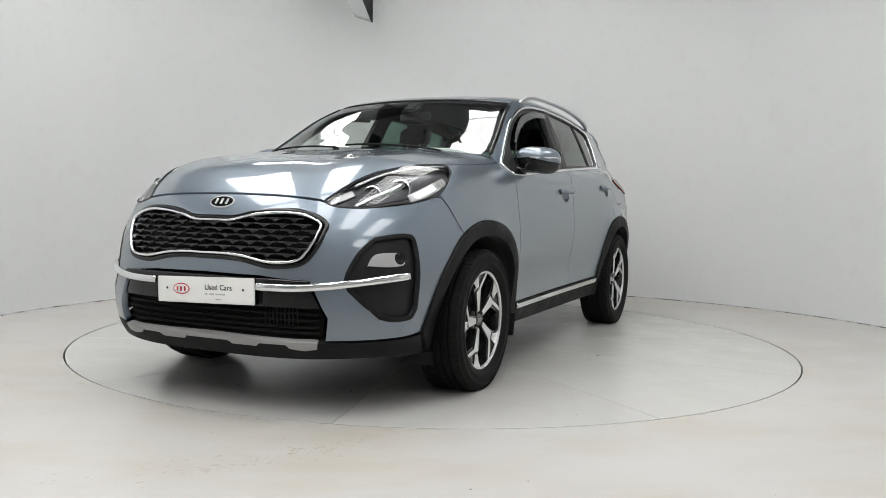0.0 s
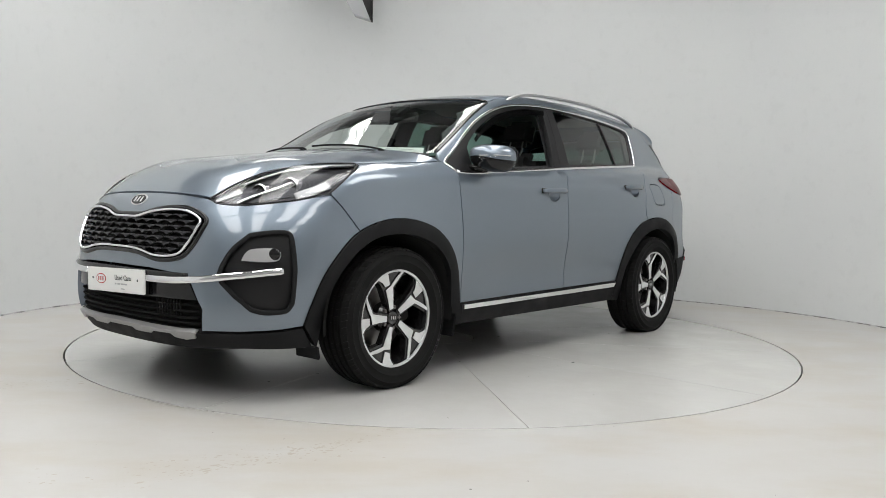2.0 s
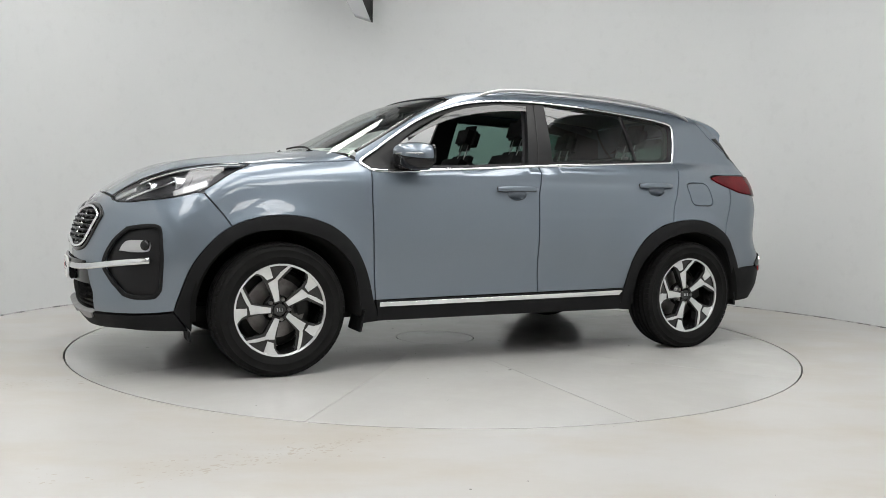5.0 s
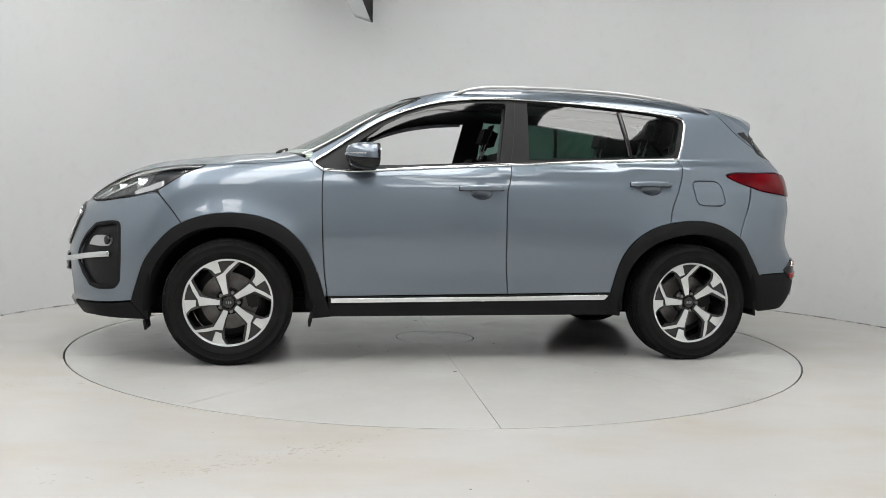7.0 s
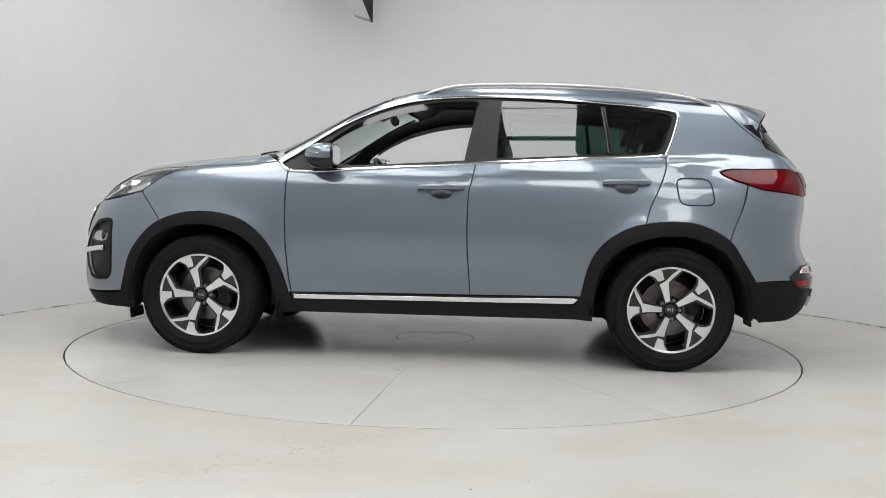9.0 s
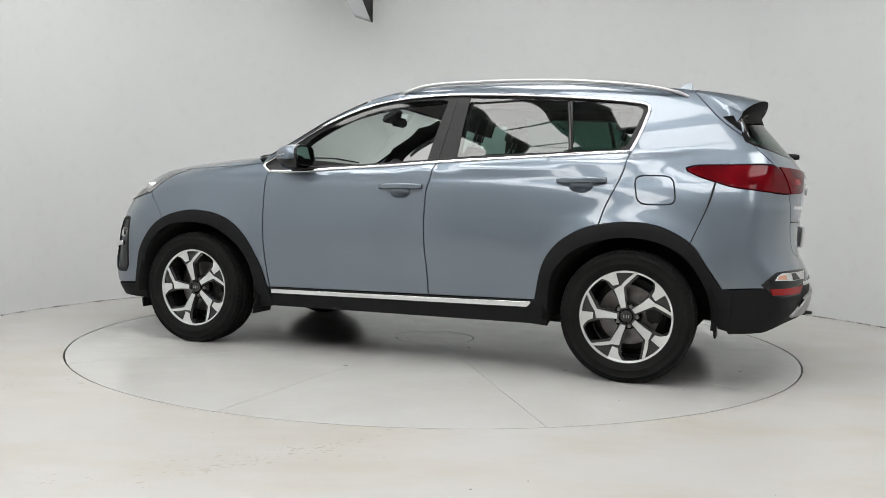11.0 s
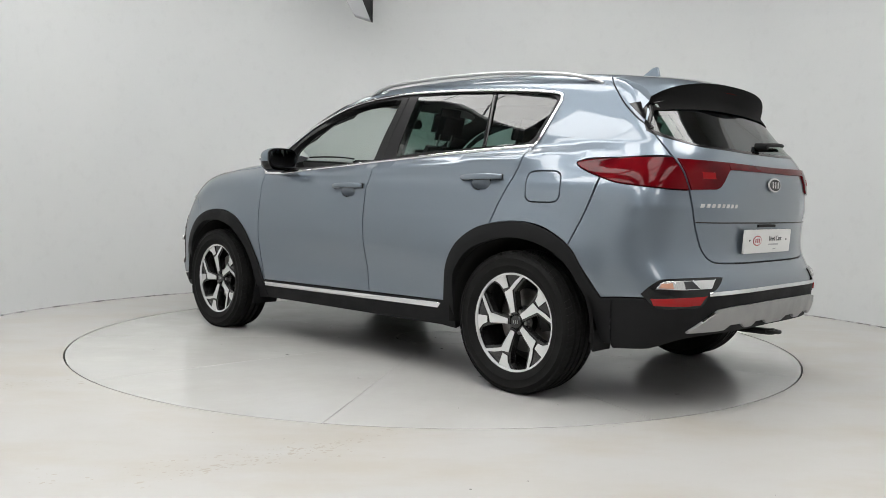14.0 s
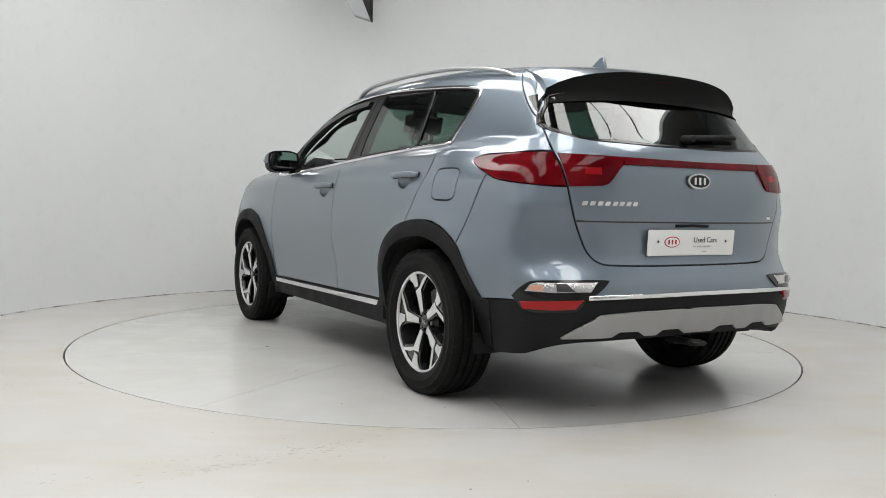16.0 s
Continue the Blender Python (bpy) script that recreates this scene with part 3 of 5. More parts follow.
# seams that neighbouring panels share
arch_f = smooth(on_side((1.795, .341), (1.771, .422), (1.719, .566), (1.623, .693), (1.530, .764), (1.407, .807), (1.274, .822), (1.129, .806), (1.005, .759), (.896, .661), (.819, .519), (.771, .366)))
arch_f_nose, arch_f_fender = arch_f[:33], arch_f[32:]
arch_r = smooth(on_side((-.898, .392), (-.941, .580), (-1.016, .696), (-1.128, .772), (-1.235, .805), (-1.394, .822), (-1.546, .802), (-1.690, .725), (-1.763, .625), (-1.847, .499)))
arch_r_door, arch_r_quarter, arch_r_bumper = arch_r[:33], arch_r[32:57], arch_r[56:]
hood_side = smooth(on_top((1.417, .735), (1.25, .768), (1.00, .775), (.862, .785)))
bumper_seam_f = smooth(on_side((1.530, .764), (1.59, .845), (1.657, .926)))
lamp_low = smooth(join(on_side((1.420, 1.078), (1.53, 1.025)), on_side((1.657, .940), (1.715, .925)), on_nose((.755, .897), (.637, .876), (.538, .880), (.481, .899))))
lamp_top = smooth(join(on_nose((.481, .900)), on_top((1.884, .561), (1.70, .640), (1.55, .695), (1.418, .734))))
lamp_low_nose = lamp_low[20:]
hood_front = smooth(on_nose((.481, .900), (.333, .916), (.16, .923), (0, .925)))
door_front = smooth(on_side((.784, 1.068), (.790, .945), (.785, .694), (.772, .504), (.755, .368)))
door_mid = smooth(on_side((-.292, 1.128), (-.275, 1.03), (-.257, .936), (-.258, .649), (-.278, .382)))
door_rear = smooth(on_side((-1.358, 1.190), (-1.342, 1.092), (-1.300, .985), (-1.262, .90), (-1.235, .805)))
belt_f = smooth(on_side((.784, 1.068), (.61, 1.067), (.293, 1.089), (.0, 1.108), (-.292, 1.128)))
belt_r = smooth(on_side((-.292, 1.128), (-.685, 1.152), (-1.05, 1.174), (-1.358, 1.190)))
dlo_top = smooth(on_side((-1.358, 1.190), (-1.395, 1.275), (-1.432, 1.39), (-1.436, 1.425), (-1.405, 1.455), (-1.228, 1.480), (-1.053, 1.494), (-.709, 1.516), (-.370, 1.526), (-.202, 1.522), (-.034, 1.510), (.132, 1.484), (.297, 1.434), (.459, 1.362), (.618, 1.263), (.742, 1.177), (.834, 1.112), (.784, 1.068)))
roof_edge = smooth(on_top((.215, .595), (.05, .575), (-.3, .560), (-.9, .553), (-1.35, .540), (-1.655, .520)))
screen_edge = smooth(on_top((.84, .735), (.62, .690), (.42, .645), (.215, .595)))
gate_up = smooth(join(on_top((-1.655, .520)), on_side((-1.70, 1.475), (-1.78, 1.385), (-1.861, 1.314), (-1.935, 1.258)), on_stern((.663, 1.127))))
tail_top = smooth(join(on_stern((.663, 1.127)), on_side((-1.93, 1.128), (-1.75, 1.124), (-1.690, 1.119), (-1.648, 1.106))))
tail_low = smooth(on_side((-1.648, 1.106), (-1.66, 1.090), (-1.72, 1.062), (-1.795, 1.036)))
tail_low_end = smooth(join(on_side((-1.795, 1.036), (-1.90, 1.008)), on_stern((.736, .986), (.640, .981))))
quarter_seam = smooth(on_side((-1.795, 1.036), (-1.76, .90), (-1.690, .725)))
gate_low = smooth(on_stern((.640, .981), (.612, .86), (.585, .79), (.548, .712), (.497, .668), (.40, .658), (.2, .655), (0, .655)), 6)
bumper_line_r = smooth(join(on_side((-1.847, .499), (-1.93, .507)), on_stern((.80, .515), (.62, .528), (.40, .532), (0, .532))))

# painted panels
hood_half = join(smooth(on_nose((0, .927), (.16, .925), (.333, .918), (.47, .903))), lamp_top, hood_side, smooth(on_top((.862, .785), (.93, .70), (1.00, .50), (1.055, .25), (1.07, 0))))
skin("hood", both(hood_half), TOP, PAINT, car, two=False)
fender = join(hood_side, on_side((.834, 1.108)), door_front, arch_f_fender[::-1], bumper_seam_f, lamp_low[:17][::-1])
skin("fender", fender, SIDE, PAINT, car, step=.03)
def cup_ring(x, z):
    return on_side(*[(x - .005 + .060 * math.cos(a), z - .026 + .034 * math.sin(a)) for a in np.linspace(0, 2 * math.pi, 24, endpoint=False)])


skin("front_door", join(belt_f, door_mid, on_side((-.278, .382), (.755, .368)), door_front[::-1]), SIDE, PAINT, car, holes=(cup_ring(-.10, .985),))
skin("rear_door", join(belt_r, door_rear, arch_r_door[::-1], on_side((-.898, .392), (-.278, .382)), door_mid[::-1]), SIDE, PAINT, car, holes=(cup_ring(-1.125, 1.032),))
def round_box(cx, cz, a, b, lean, n=36):
    """A box with well-rounded corners on the flank."""
    pts = []
    for t in np.linspace(0, 2 * math.pi, n, endpoint=False):
        u, w = math.copysign(abs(math.cos(t)) ** .45, math.cos(t)), math.copysign(abs(math.sin(t)) ** .45, math.sin(t))
        pts.append((cx + a * u + lean * w, cz + b * w))
    return on_side(*pts)


flap = round_box(-1.506, .990, .096, .074, .012)
skin("side_frame", join(screen_edge, roof_edge, gate_up, tail_top, tail_low, quarter_seam, arch_r_quarter[::-1], door_rear[::-1], dlo_top, hood_side[-1:]), ROLL, PAINT, car, holes=(flap,), step=.03, lip=.02)
skin("fuel_flap", flap, SIDE, PAINT, car, gap=.004)
skin("roof", both(join(smooth(on_top((.285, 0), (.27, .3), (.215, .59))), roof_edge, smooth(on_top((-1.655, .52), (-1.70, .3), (-1.715, 0))))), TOP, PAINT, car, two=False, gap=.003)

# dark seals behind the shut lines
for seam in (door_front, door_mid, door_rear, bumper_seam_f, quarter_seam, hood_side, roof_edge, gate_up[:-2], gate_low[:-1], hood_front[:-1]):
    band("shut_line_seal", seam[::2], (.016, .006), SEAL, car, proud=-.016, soft=False)

# nose
grille_out = smooth(on_nose((0, .822), (.11, .824), (.20, .845), (.32, .858), (.43, .852), (.522, .812), (.525, .765), (.500, .69), (.452, .640), (.33, .626), (.20, .648), (.10, .655), (0, .655)))
fog_hole = join(smooth(on_nose((.626, .572), (.636, .620), (.660, .685), (.692, .733))), smooth(join(on_nose((.700, .745), (.75, .757)), on_side((1.890, .760), (1.864, .752), (1.858, .725))), 4), smooth(on_side((1.858, .715), (1.855, .60), (1.860, .47)), 4), smooth(join(on_side((1.862, .450), (1.878, .425), (1.90, .414)), on_nose((.775, .412), (.74, .426))), 4), on_nose((.738, .430), (.690, .483), (.640, .540)))
bumper_f = join(on_nose((0, .588), (.28, .585), (.45, .570), (.506, .545), (.545, .46), (.566, .42), (.55, .322), (.70, .326)), smooth(on_side((1.90, .332), (1.795, .341))), arch_f_nose, bumper_seam_f, lamp_low_nose, hood_front)
skin("front_bumper", both(bumper_f), NOSE_MAP, PAINT, car, holes=(both(grille_out), fog_hole, flip(fog_hole)), two=False, step=.03, lip=.03)
lower_f = join(on_nose((0, .326), (.30, .322), (.55, .315), (.70, .320)), smooth(on_side((1.90, .326), (1.795, .335))), on_side((1.72, .235)), smooth(on_nose((.68, .245), (.4, .232), (0, .228))))
skin("lower_bumper", both(lower_f), NOSE_MAP, PLASTIC, car, two=False, lip=.06)
intake = both(on_nose((0, .582), (.28, .579), (.45, .564), (.50, .541), (.54, .46), (.56, .42), (.544, .326), (0, .326)))
skin("lower_intake", intake, NOSE_MAP, UNDER, car, two=False, proud=-.045, lip=0)
skin("intake_surround", both(on_nose((0, .582), (.28, .579), (.45, .564), (.50, .541), (.545, .46), (.545, .455), (0, .455))), NOSE_MAP, GLOSS, car, two=False, proud=-.012, lip=.03)
for z in (.432, .402, .372, .346):
    band("intake_slat", on_nose((-.53, z), (-.3, z), (0, z), (.3, z), (.53, z)), (.010, .020), UNDER, car, proud=-.034, two=False)
for k in range(9):
    y = .30 + .018 * k
    band("intake_rib", on_nose((y, .46), (y, .42), (y, .38)), (.004, .010), PLASTIC, car, proud=-.026, two=False, per=3)
skid = both(join(on_nose((0, .326), (.44, .318), (.50, .322), (.525, .316), (.512, .284), (.46, .274)), on_nose((.40, .282), (.385, .298), (.27, .298), (.25, .284), (.13, .284), (.11, .298), (.0, .298))))
skin("skid_plate", skid, NOSE_MAP, SKID, car, two=False, proud=.012, lip=.03)
skin("grille_backing", both(grille_out), NOSE_MAP, UNDER, car, two=False, proud=-.05, lip=0)
ring_half = grille_out
band("grille_surround", join(ring_half[:-1], flip(ring_half)[::-1][:-1]), (.020, .016), GLOSS, car, proud=.0, closed=True, two=False, soft=False)
grille_in = smooth(on_nose((0, .806), (.10, .808), (.20, .830), (.32, .842), (.42, .838), (.503, .805), (.505, .765), (.482, .70), (.439, .653), (.33, .643), (.20, .664), (.10, .671), (0, .671)))
band("grille_chrome_ring", join(grille_in[:-1], flip(grille_in)[::-1][:-1]), (.012, .022), CHROME, car, proud=.006, closed=True, two=False, soft=False, label="slim chrome grille surround")


def grille_fins():
    """Rows of slanted blades fill the opening."""
    loop = NOSE_MAP[0](both(grille_in))
    fin = prism(((-.042, .0035), (.040, .0055), (.042, .001), (.020, -.002), (.005, -.0125), (-.010, -.003), (-.042, -.001)), .016, LAMP_DARK, .0015)
    row = 0
    z = .652
    while z < .845:
        k = np.arange(-6, 7)
        y = (k + .5 * (row % 2)) * .086
        pts = np.stack([np.full(len(y), 3.2), y, np.full(len(y), z)], 1)
        ok = within(NOSE_MAP[0](on_nose(*np.stack([y, np.full(len(y), z)], 1))), inset(loop if area(loop) > 0 else loop[::-1], .006))
        p, _ = reach(pts, (-1, 0, 0), proud=-.012)
        n = outward(p)
        for c, w, good in zip(p, n, ok):
            if not good:
                continue
            turn = Matrix.Rotation(math.atan2(w[1], w[0]) + math.pi / 2, 4, "Z")
            part("grille_fin", fin, car, m=Matrix.Translation(c) @ turn @ Matrix.Rotation(radians(3 if c[1] > 0 else -3), 4, "Y"))
        z += .0245
        row += 1


grille_fins()
skin("fog_bezel", fog_hole, NOSE_MAP, PILLAR, car, proud=-.022, lip=0, step=.02)
band("fog_bezel_rim", fog_hole, (.022, .010), PLASTIC, car, proud=-.002, closed=True, soft=False)
band("bumper_chrome_bar", join(on_nose((.27, .541), (.36, .541), (.45, .543), (.56, .552), (.66, .566), (.74, .579)), on_side((1.905, .592))), (.032, .022), CHROME, car, proud=.007, label="bright chrome bumper bar")
band("bumper_dark_bar", on_nose((-.5, .560), (-.3, .563), (0, .565), (.3, .563), (.5, .560)), (.03, .016), GLOSS, car, proud=.004, two=False)
lamp_shape = smooth(join(on_nose((.690, .634), (.700, .672), (.722, .690)), on_side((1.925, .692), (1.905, .675), (1.907, .650), (1.925, .632)), on_nose((.75, .628), (.690, .634))), 5)
fog = skin("fog_lamp", lamp_shape, NOSE_MAP, SATIN, car, proud=-.008, lip=.012, step=.015, label="silver fog lamp surround")
for side, ob in zip((1, -1), fog):
    c = on_nose((.782, .664))[0] * (1, side, 1)
    aim = Matrix.Translation(c) @ Matrix.Rotation(radians(40 * side), 4, "Z") @ Matrix.Rotation(radians(-90), 4, "Z")
    part("lens", lathe(((0, -.004), (.012, -.003), (.022, 0), (.026, .006), (.026, .02)), GLOSS, 24), ob, "round dark fog lamp lens", aim @ Matrix.Rotation(math.pi, 4, "Z"))


def plate(name, centre, turn, parent):
    """A white show plate with a red oval and dark writing."""
    base = part(name, block(.52, .010, .112, WHITE_PLASTIC, .003), parent, "white plate with red oval and dark lettering", centre @ turn)
    up = pose(0, -.0056, 0, 90, 0, 0)
    oval = [(.045 * math.cos(a), .024 * math.sin(a)) for a in np.linspace(0, 2 * math.pi, 28, endpoint=False)]
    small = [(.040 * math.cos(a), .0195 * math.sin(a)) for a in np.linspace(0, 2 * math.pi, 28, endpoint=False)]
    part("oval", prism(oval, .0012, RED_INK), base, m=pose(-.125, -.0052, .004))
    part("oval_inside", prism(small, .0012, WHITE_PLASTIC), base, m=pose(-.125, -.0060, .004))
    for dx, lean in ((-.020, 0), (0, 0), (.020, 0)):
        part("oval_bar", block(.009, .001, .020, RED_INK, 0), base, m=pose(-.125 + dx, -.0076, .004, 0, lean * 40, 0))
    writing("words", "Used Cars", .034, INK, base, pose(.075, -.006, .012, 90, 0, 0))
    for k, w in enumerate((.014, .026, .05)):
        part("small_print", block(w, .001, .007, PALE_INK, 0), base, m=pose(.010 + (.012, .042, .088)[k] - .012, -.0056, -.016))
    part("small_print", block(.03, .001, .005, PALE_INK, 0), base, m=pose(.075, -.0056, -.038))
    for dx in (-.205, .205):
        part("screw", lathe(((0, -.002), (.005, -.0015), (.006, 0)), INK, 12), base, m=pose(dx, -.005, .006))
    return base


part("plate_holder", block(.53, .02, .10, PLASTIC, .004), car, m=pose(2.232, 0, .512))
bpy.data.objects["plate_holder"].matrix_basis = pose(2.232, 0, .512, 0, 0, 90)
plate("number_plate", pose(2.252, .018, .512), pose(0, 0, 0, 0, -2, 90), car)
plate("number_plate", pose(-2.226, .010, .753), pose(0, 0, 0, 4, 0, -90), car)


def badge(name, where, parent, tilt, turn):
    """An oval maker's badge drawn as plain shapes."""
    oval = lambda a, b: [(a * math.cos(t), b * math.sin(t)) for t in np.linspace(0, 2 * math.pi, 32, endpoint=False)]
    base = part(name, prism(oval(.066, .034), .008, SILVER, .003), parent, "oval chrome badge with black field", where @ pose(0, 0, 0, 0, 0, turn) @ pose(0, 0, 0, tilt))
    part("field", prism(oval(.058, .027), .003, GLOSS), base, m=pose(0, -.0068, 0))
    for dx, lean in ((-.028, 0), (0, 0), (.028, 0)):
        part("bar", block(.011, .003, .030, SILVER, .0008), base, m=pose(dx, -.0105, 0, 0, lean, 0))
    return base


badge("badge", pose(2.118, 0, .884), car, -38, 90)
badge("badge", pose(-2.240, 0, 1.020), car, -2, -90)

# head lamps
LAMP_MAP = slant_chart((1.75, .66, .98), (.50, .52, .69))
head_loop = join(lamp_top, lamp_low[1:-1])
skin("headlamp_housing", head_loop, LAMP_MAP, LAMP_DARK, car, proud=-.034, lip=-.028, step=.02, gap=.004)
lamps = skin("headlamp", head_loop, LAMP_MAP, LENS, car, proud=.001, lip=0, step=.02, label="clear wraparound headlamp with two round projectors")
for side, ob in zip((1, -1), lamps):
    ob.visible_shadow = False
    for (cx, cy, cz), r in (((1.893, .618, .928), .043), ((1.785, .697, .956), .047)):
        aim = pose(cx, cy * side, cz, 0, -4, 0) @ Matrix.Rotation(radians(90 + 16 * side), 4, "Z")
        part("projector", lathe(((r * .98, .12), (r * 1.05, .03), (r * 1.0, .0), (r * .88, -.004), (r * .80, .006), (r * .72, .03), (0, .04)), LAMP_BOWL, 32), ob, "chrome projector ring", aim)
        part("projector_lens", lathe(((0, -.006), (r * .35, -.003), (r * .62, .008), (r * .70, .02)), GLOSS, 24), ob, "dark glass projector lens", aim)
for pts, across in ((on_nose((.60, .885), (.645, .925), (.69, .962), (.712, .995)), (.014, .012)),):
    band("headlamp_strip", pts, across, CHROME, car, proud=-.010, per=6)
band("headlamp_strip", on_top((1.93, .555), (1.80, .612), (1.66, .676), (1.55, .712), (1.44, .742)), (.012, .008), SILVER, car, proud=-.010, per=6)
band("headlamp_strip", on_nose((.49, .905), (.53, .925), (.565, .950)), (.040, .010), LAMP_SILVER, car, proud=-.020, per=6)
band("headlamp_strip", on_side((1.80, .925), (1.72, .955), (1.64, .985)), (.046, .012), LAMP_SILVER, car, proud=-.022, per=6)
eye = smooth(join(on_nose((.585, .905), (.62, .945)), on_top((1.74, .69), (1.70, .73)), on_side((1.73, .965), (1.76, .935)), on_nose((.69, .905), (.63, .893), (.585, .905))), 5)
skin("headlamp_mask", eye, LAMP_MAP, LAMP_DARK, car, proud=-.028, lip=.01, step=.02)
band("headlamp_seal", join(head_loop[:-1]), (.006, .005), SEAL, car, proud=-.002, closed=True, soft=False)

# glass and window trim
skin("windscreen", both(join(smooth(on_top((1.075, 0), (1.06, .25), (1.005, .50), (.90, .69), (.845, .73))), screen_edge, smooth(on_top((.215, .59), (.27, .3), (.285, 0))))), TOP, WINDSCREEN, car, two=False, proud=-.006, lip=0, gap=.004)
bpy.data.objects["windscreen"].visible_shadow = False
band("windscreen_seal", join(screen_edge[:-1]), (.022, .008), GLOSS, car, proud=.0, soft=False)
band("windscreen_header", on_top((.205, -.585), (.26, -.3), (.275, 0), (.26, .3), (.205, .585)), (.05, .006), GLOSS, car, proud=-.003, two=False)
band("cowl_panel", on_top((.90, -.74), (.99, -.58), (1.06, -.30), (1.075, 0), (1.06, .30), (.99, .58), (.90, .74)), (.055, .02), PLASTIC, car, proud=-.012, two=False)

front_open = smooth(on_side((.60, 1.098), (.30, 1.108), (.0, 1.126), (-.225, 1.142)))
front_top = smooth(on_side((-.290, 1.490), (-.15, 1.487), (-.033, 1.478), (.133, 1.449), (.297, 1.399), (.45, 1.322), (.56, 1.248), (.60, 1.205)))
front_hole = join(front_open, front_top)
rear_glass = join(smooth(on_side((-.408, 1.163), (-.80, 1.184), (-1.285, 1.207))), smooth(on_side((-1.285, 1.207), (-1.335, 1.235), (-1.365, 1.31), (-1.397, 1.395), (-1.392, 1.430), (-1.34, 1.453))), smooth(on_side((-1.34, 1.453), (-1.052, 1.484), (-.70, 1.502), (-.428, 1.508))))
dlo = join(belt_f, belt_r, dlo_top)
skin("window_frame", dlo, SIDE, PILLAR, car, holes=(front_hole, rear_glass), proud=-.006, lip=.035, step=.03)
rear_panes = skin("rear_door_glass", rear_glass, SIDE, PRIVACY, car, proud=-.010, lip=0, gap=-.004)
for ob in rear_panes:
    ob.visible_shadow = False
band("quarter_divider", on_side((-1.045, 1.192), (-1.03, 1.33), (-1.005, 1.482)), (.026, .008), GLOSS, car, proud=-.004)
band("door_gap_pillar", on_side((-.292, 1.135), (-.315, 1.26), (-.350, 1.515)), (.006, .002), SEAL, car, proud=-.004)
band("window_chrome_low", join(belt_f, belt_r[1:]), (.018, .012), CHROME, car, proud=.002, soft=False, label="slim chrome window surround")
band("window_chrome_top", dlo_top, (.017, .012), CHROME, car, proud=.002, soft=False, label="slim chrome window surround")
visor_top = smooth(on_side((-.285, 1.500), (-.15, 1.497), (-.033, 1.488), (.133, 1.459), (.297, 1.409), (.45, 1.332), (.55, 1.262)))
visor_low = smooth(on_side((.54, 1.235), (.45, 1.292), (.297, 1.362), (.133, 1.410), (-.033, 1.440), (-.15, 1.452), (-.275, 1.460)))
skin("wind_deflector", join(visor_top, visor_low), SIDE, SMOKED, car, proud=.014, lip=0, step=.02, label="smoked window deflector")

# cladding
arch_f_in = smooth(on_side((.838, .245), (.850, .37), (.900, .55), (1.01, .67), (1.14, .73), (1.285, .75), (1.45, .73), (1.58, .65), (1.675, .52), (1.708, .37), (1.712, .235)))
skin("front_arch_cladding", join(arch_f, on_side((.755, .33), (.735, .255)), arch_f_in), SIDE, PLASTIC, car, proud=.012, lip=.07, gap=0, step=.025)
arch_r_in = smooth(on_side((-1.835, .30), (-1.80, .44), (-1.750, .545), (-1.672, .655), (-1.547, .722), (-1.385, .747), (-1.21, .715), (-1.083, .648), (-.993, .532), (-.968, .38), (-.965, .255)))
skin("rear_arch_cladding", join(arch_r, on_side((-1.90, .495), (-1.88, .29)), arch_r_in, on_side((-.88, .262))), SIDE, PLASTIC, car, proud=.012, lip=.07, gap=0, step=.025)
skin("sill_cladding", join(on_side((.752, .366)), on_side((-.278, .378), (-.895, .390)), on_side((-.88, .262), (0, .258), (.735, .255))), SIDE, PLASTIC, car, proud=.010, lip=.07, gap=.001)
skin("sill_chrome", smooth(on_side((.738, .362), (.3, .366), (-.3, .374), (-.868, .386))).tolist() + on_side((-.885, .378), (-.858, .350)).tolist() + smooth(on_side((-.858, .350), (-.3, .342), (.3, .335), (.738, .331))).tolist(), SIDE, CHROME, car, proud=.018, lip=.012, step=.02, label="bright chrome sill strip")

# tail
rear_pane_half = join(smooth(on_stern((0, 1.44), (.30, 1.43), (.50, 1.40), (.575, 1.375))), smooth(on_stern((.59, 1.34), (.625, 1.285), (.640, 1.245), (.60, 1.208), (.487, 1.180), (.25, 1.170), (0, 1.168))))
gate = join(smooth(on_top((-1.715, 0), (-1.70, .3), (-1.655, .52))), gate_up, smooth(on_stern((.663, 1.127), (.655, 1.06), (.640, .981))), gate_low)
skin("tailgate", both(gate), TAIL_MAP, PAINT, car, holes=(both(rear_pane_half),), two=False, step=.03)
skin("rear_window", both(rear_pane_half), TAIL_MAP, PRIVACY, car, two=False, proud=-.004, lip=0, gap=-.003)
bpy.data.objects["rear_window"].visible_shadow = False
band("rear_window_seal", both(rear_pane_half)[::2], (.02, .006), GLOSS, car, proud=-.002, closed=True, two=False, soft=False)
skin("window_side_trim", join(on_stern((.575, 1.390), (.600, 1.345), (.632, 1.285), (.646, 1.246)), on_side((-1.948, 1.266), (-1.876, 1.322), (-1.806, 1.380))), TAIL_MAP, GLOSS, car, proud=.004, lip=.008, step=.02, gap=0, label="gloss black trim beside the rear window")
# a thin black strip draws the shade in the tailgate's crease
band("gate_crease_shade", on_stern((-.60, .842), (-.3, .840), (0, .839), (.3, .840), (.60, .842)), (.006, .003), SEAL, car, proud=.0, two=False)
bumper_r = join(gate_low[::-1], tail_low_end[::-1], quarter_seam, arch_r_bumper, bumper_line_r)
skin("rear_bumper", both(bumper_r), TAIL_MAP, PAINT, car, two=False, step=.03)
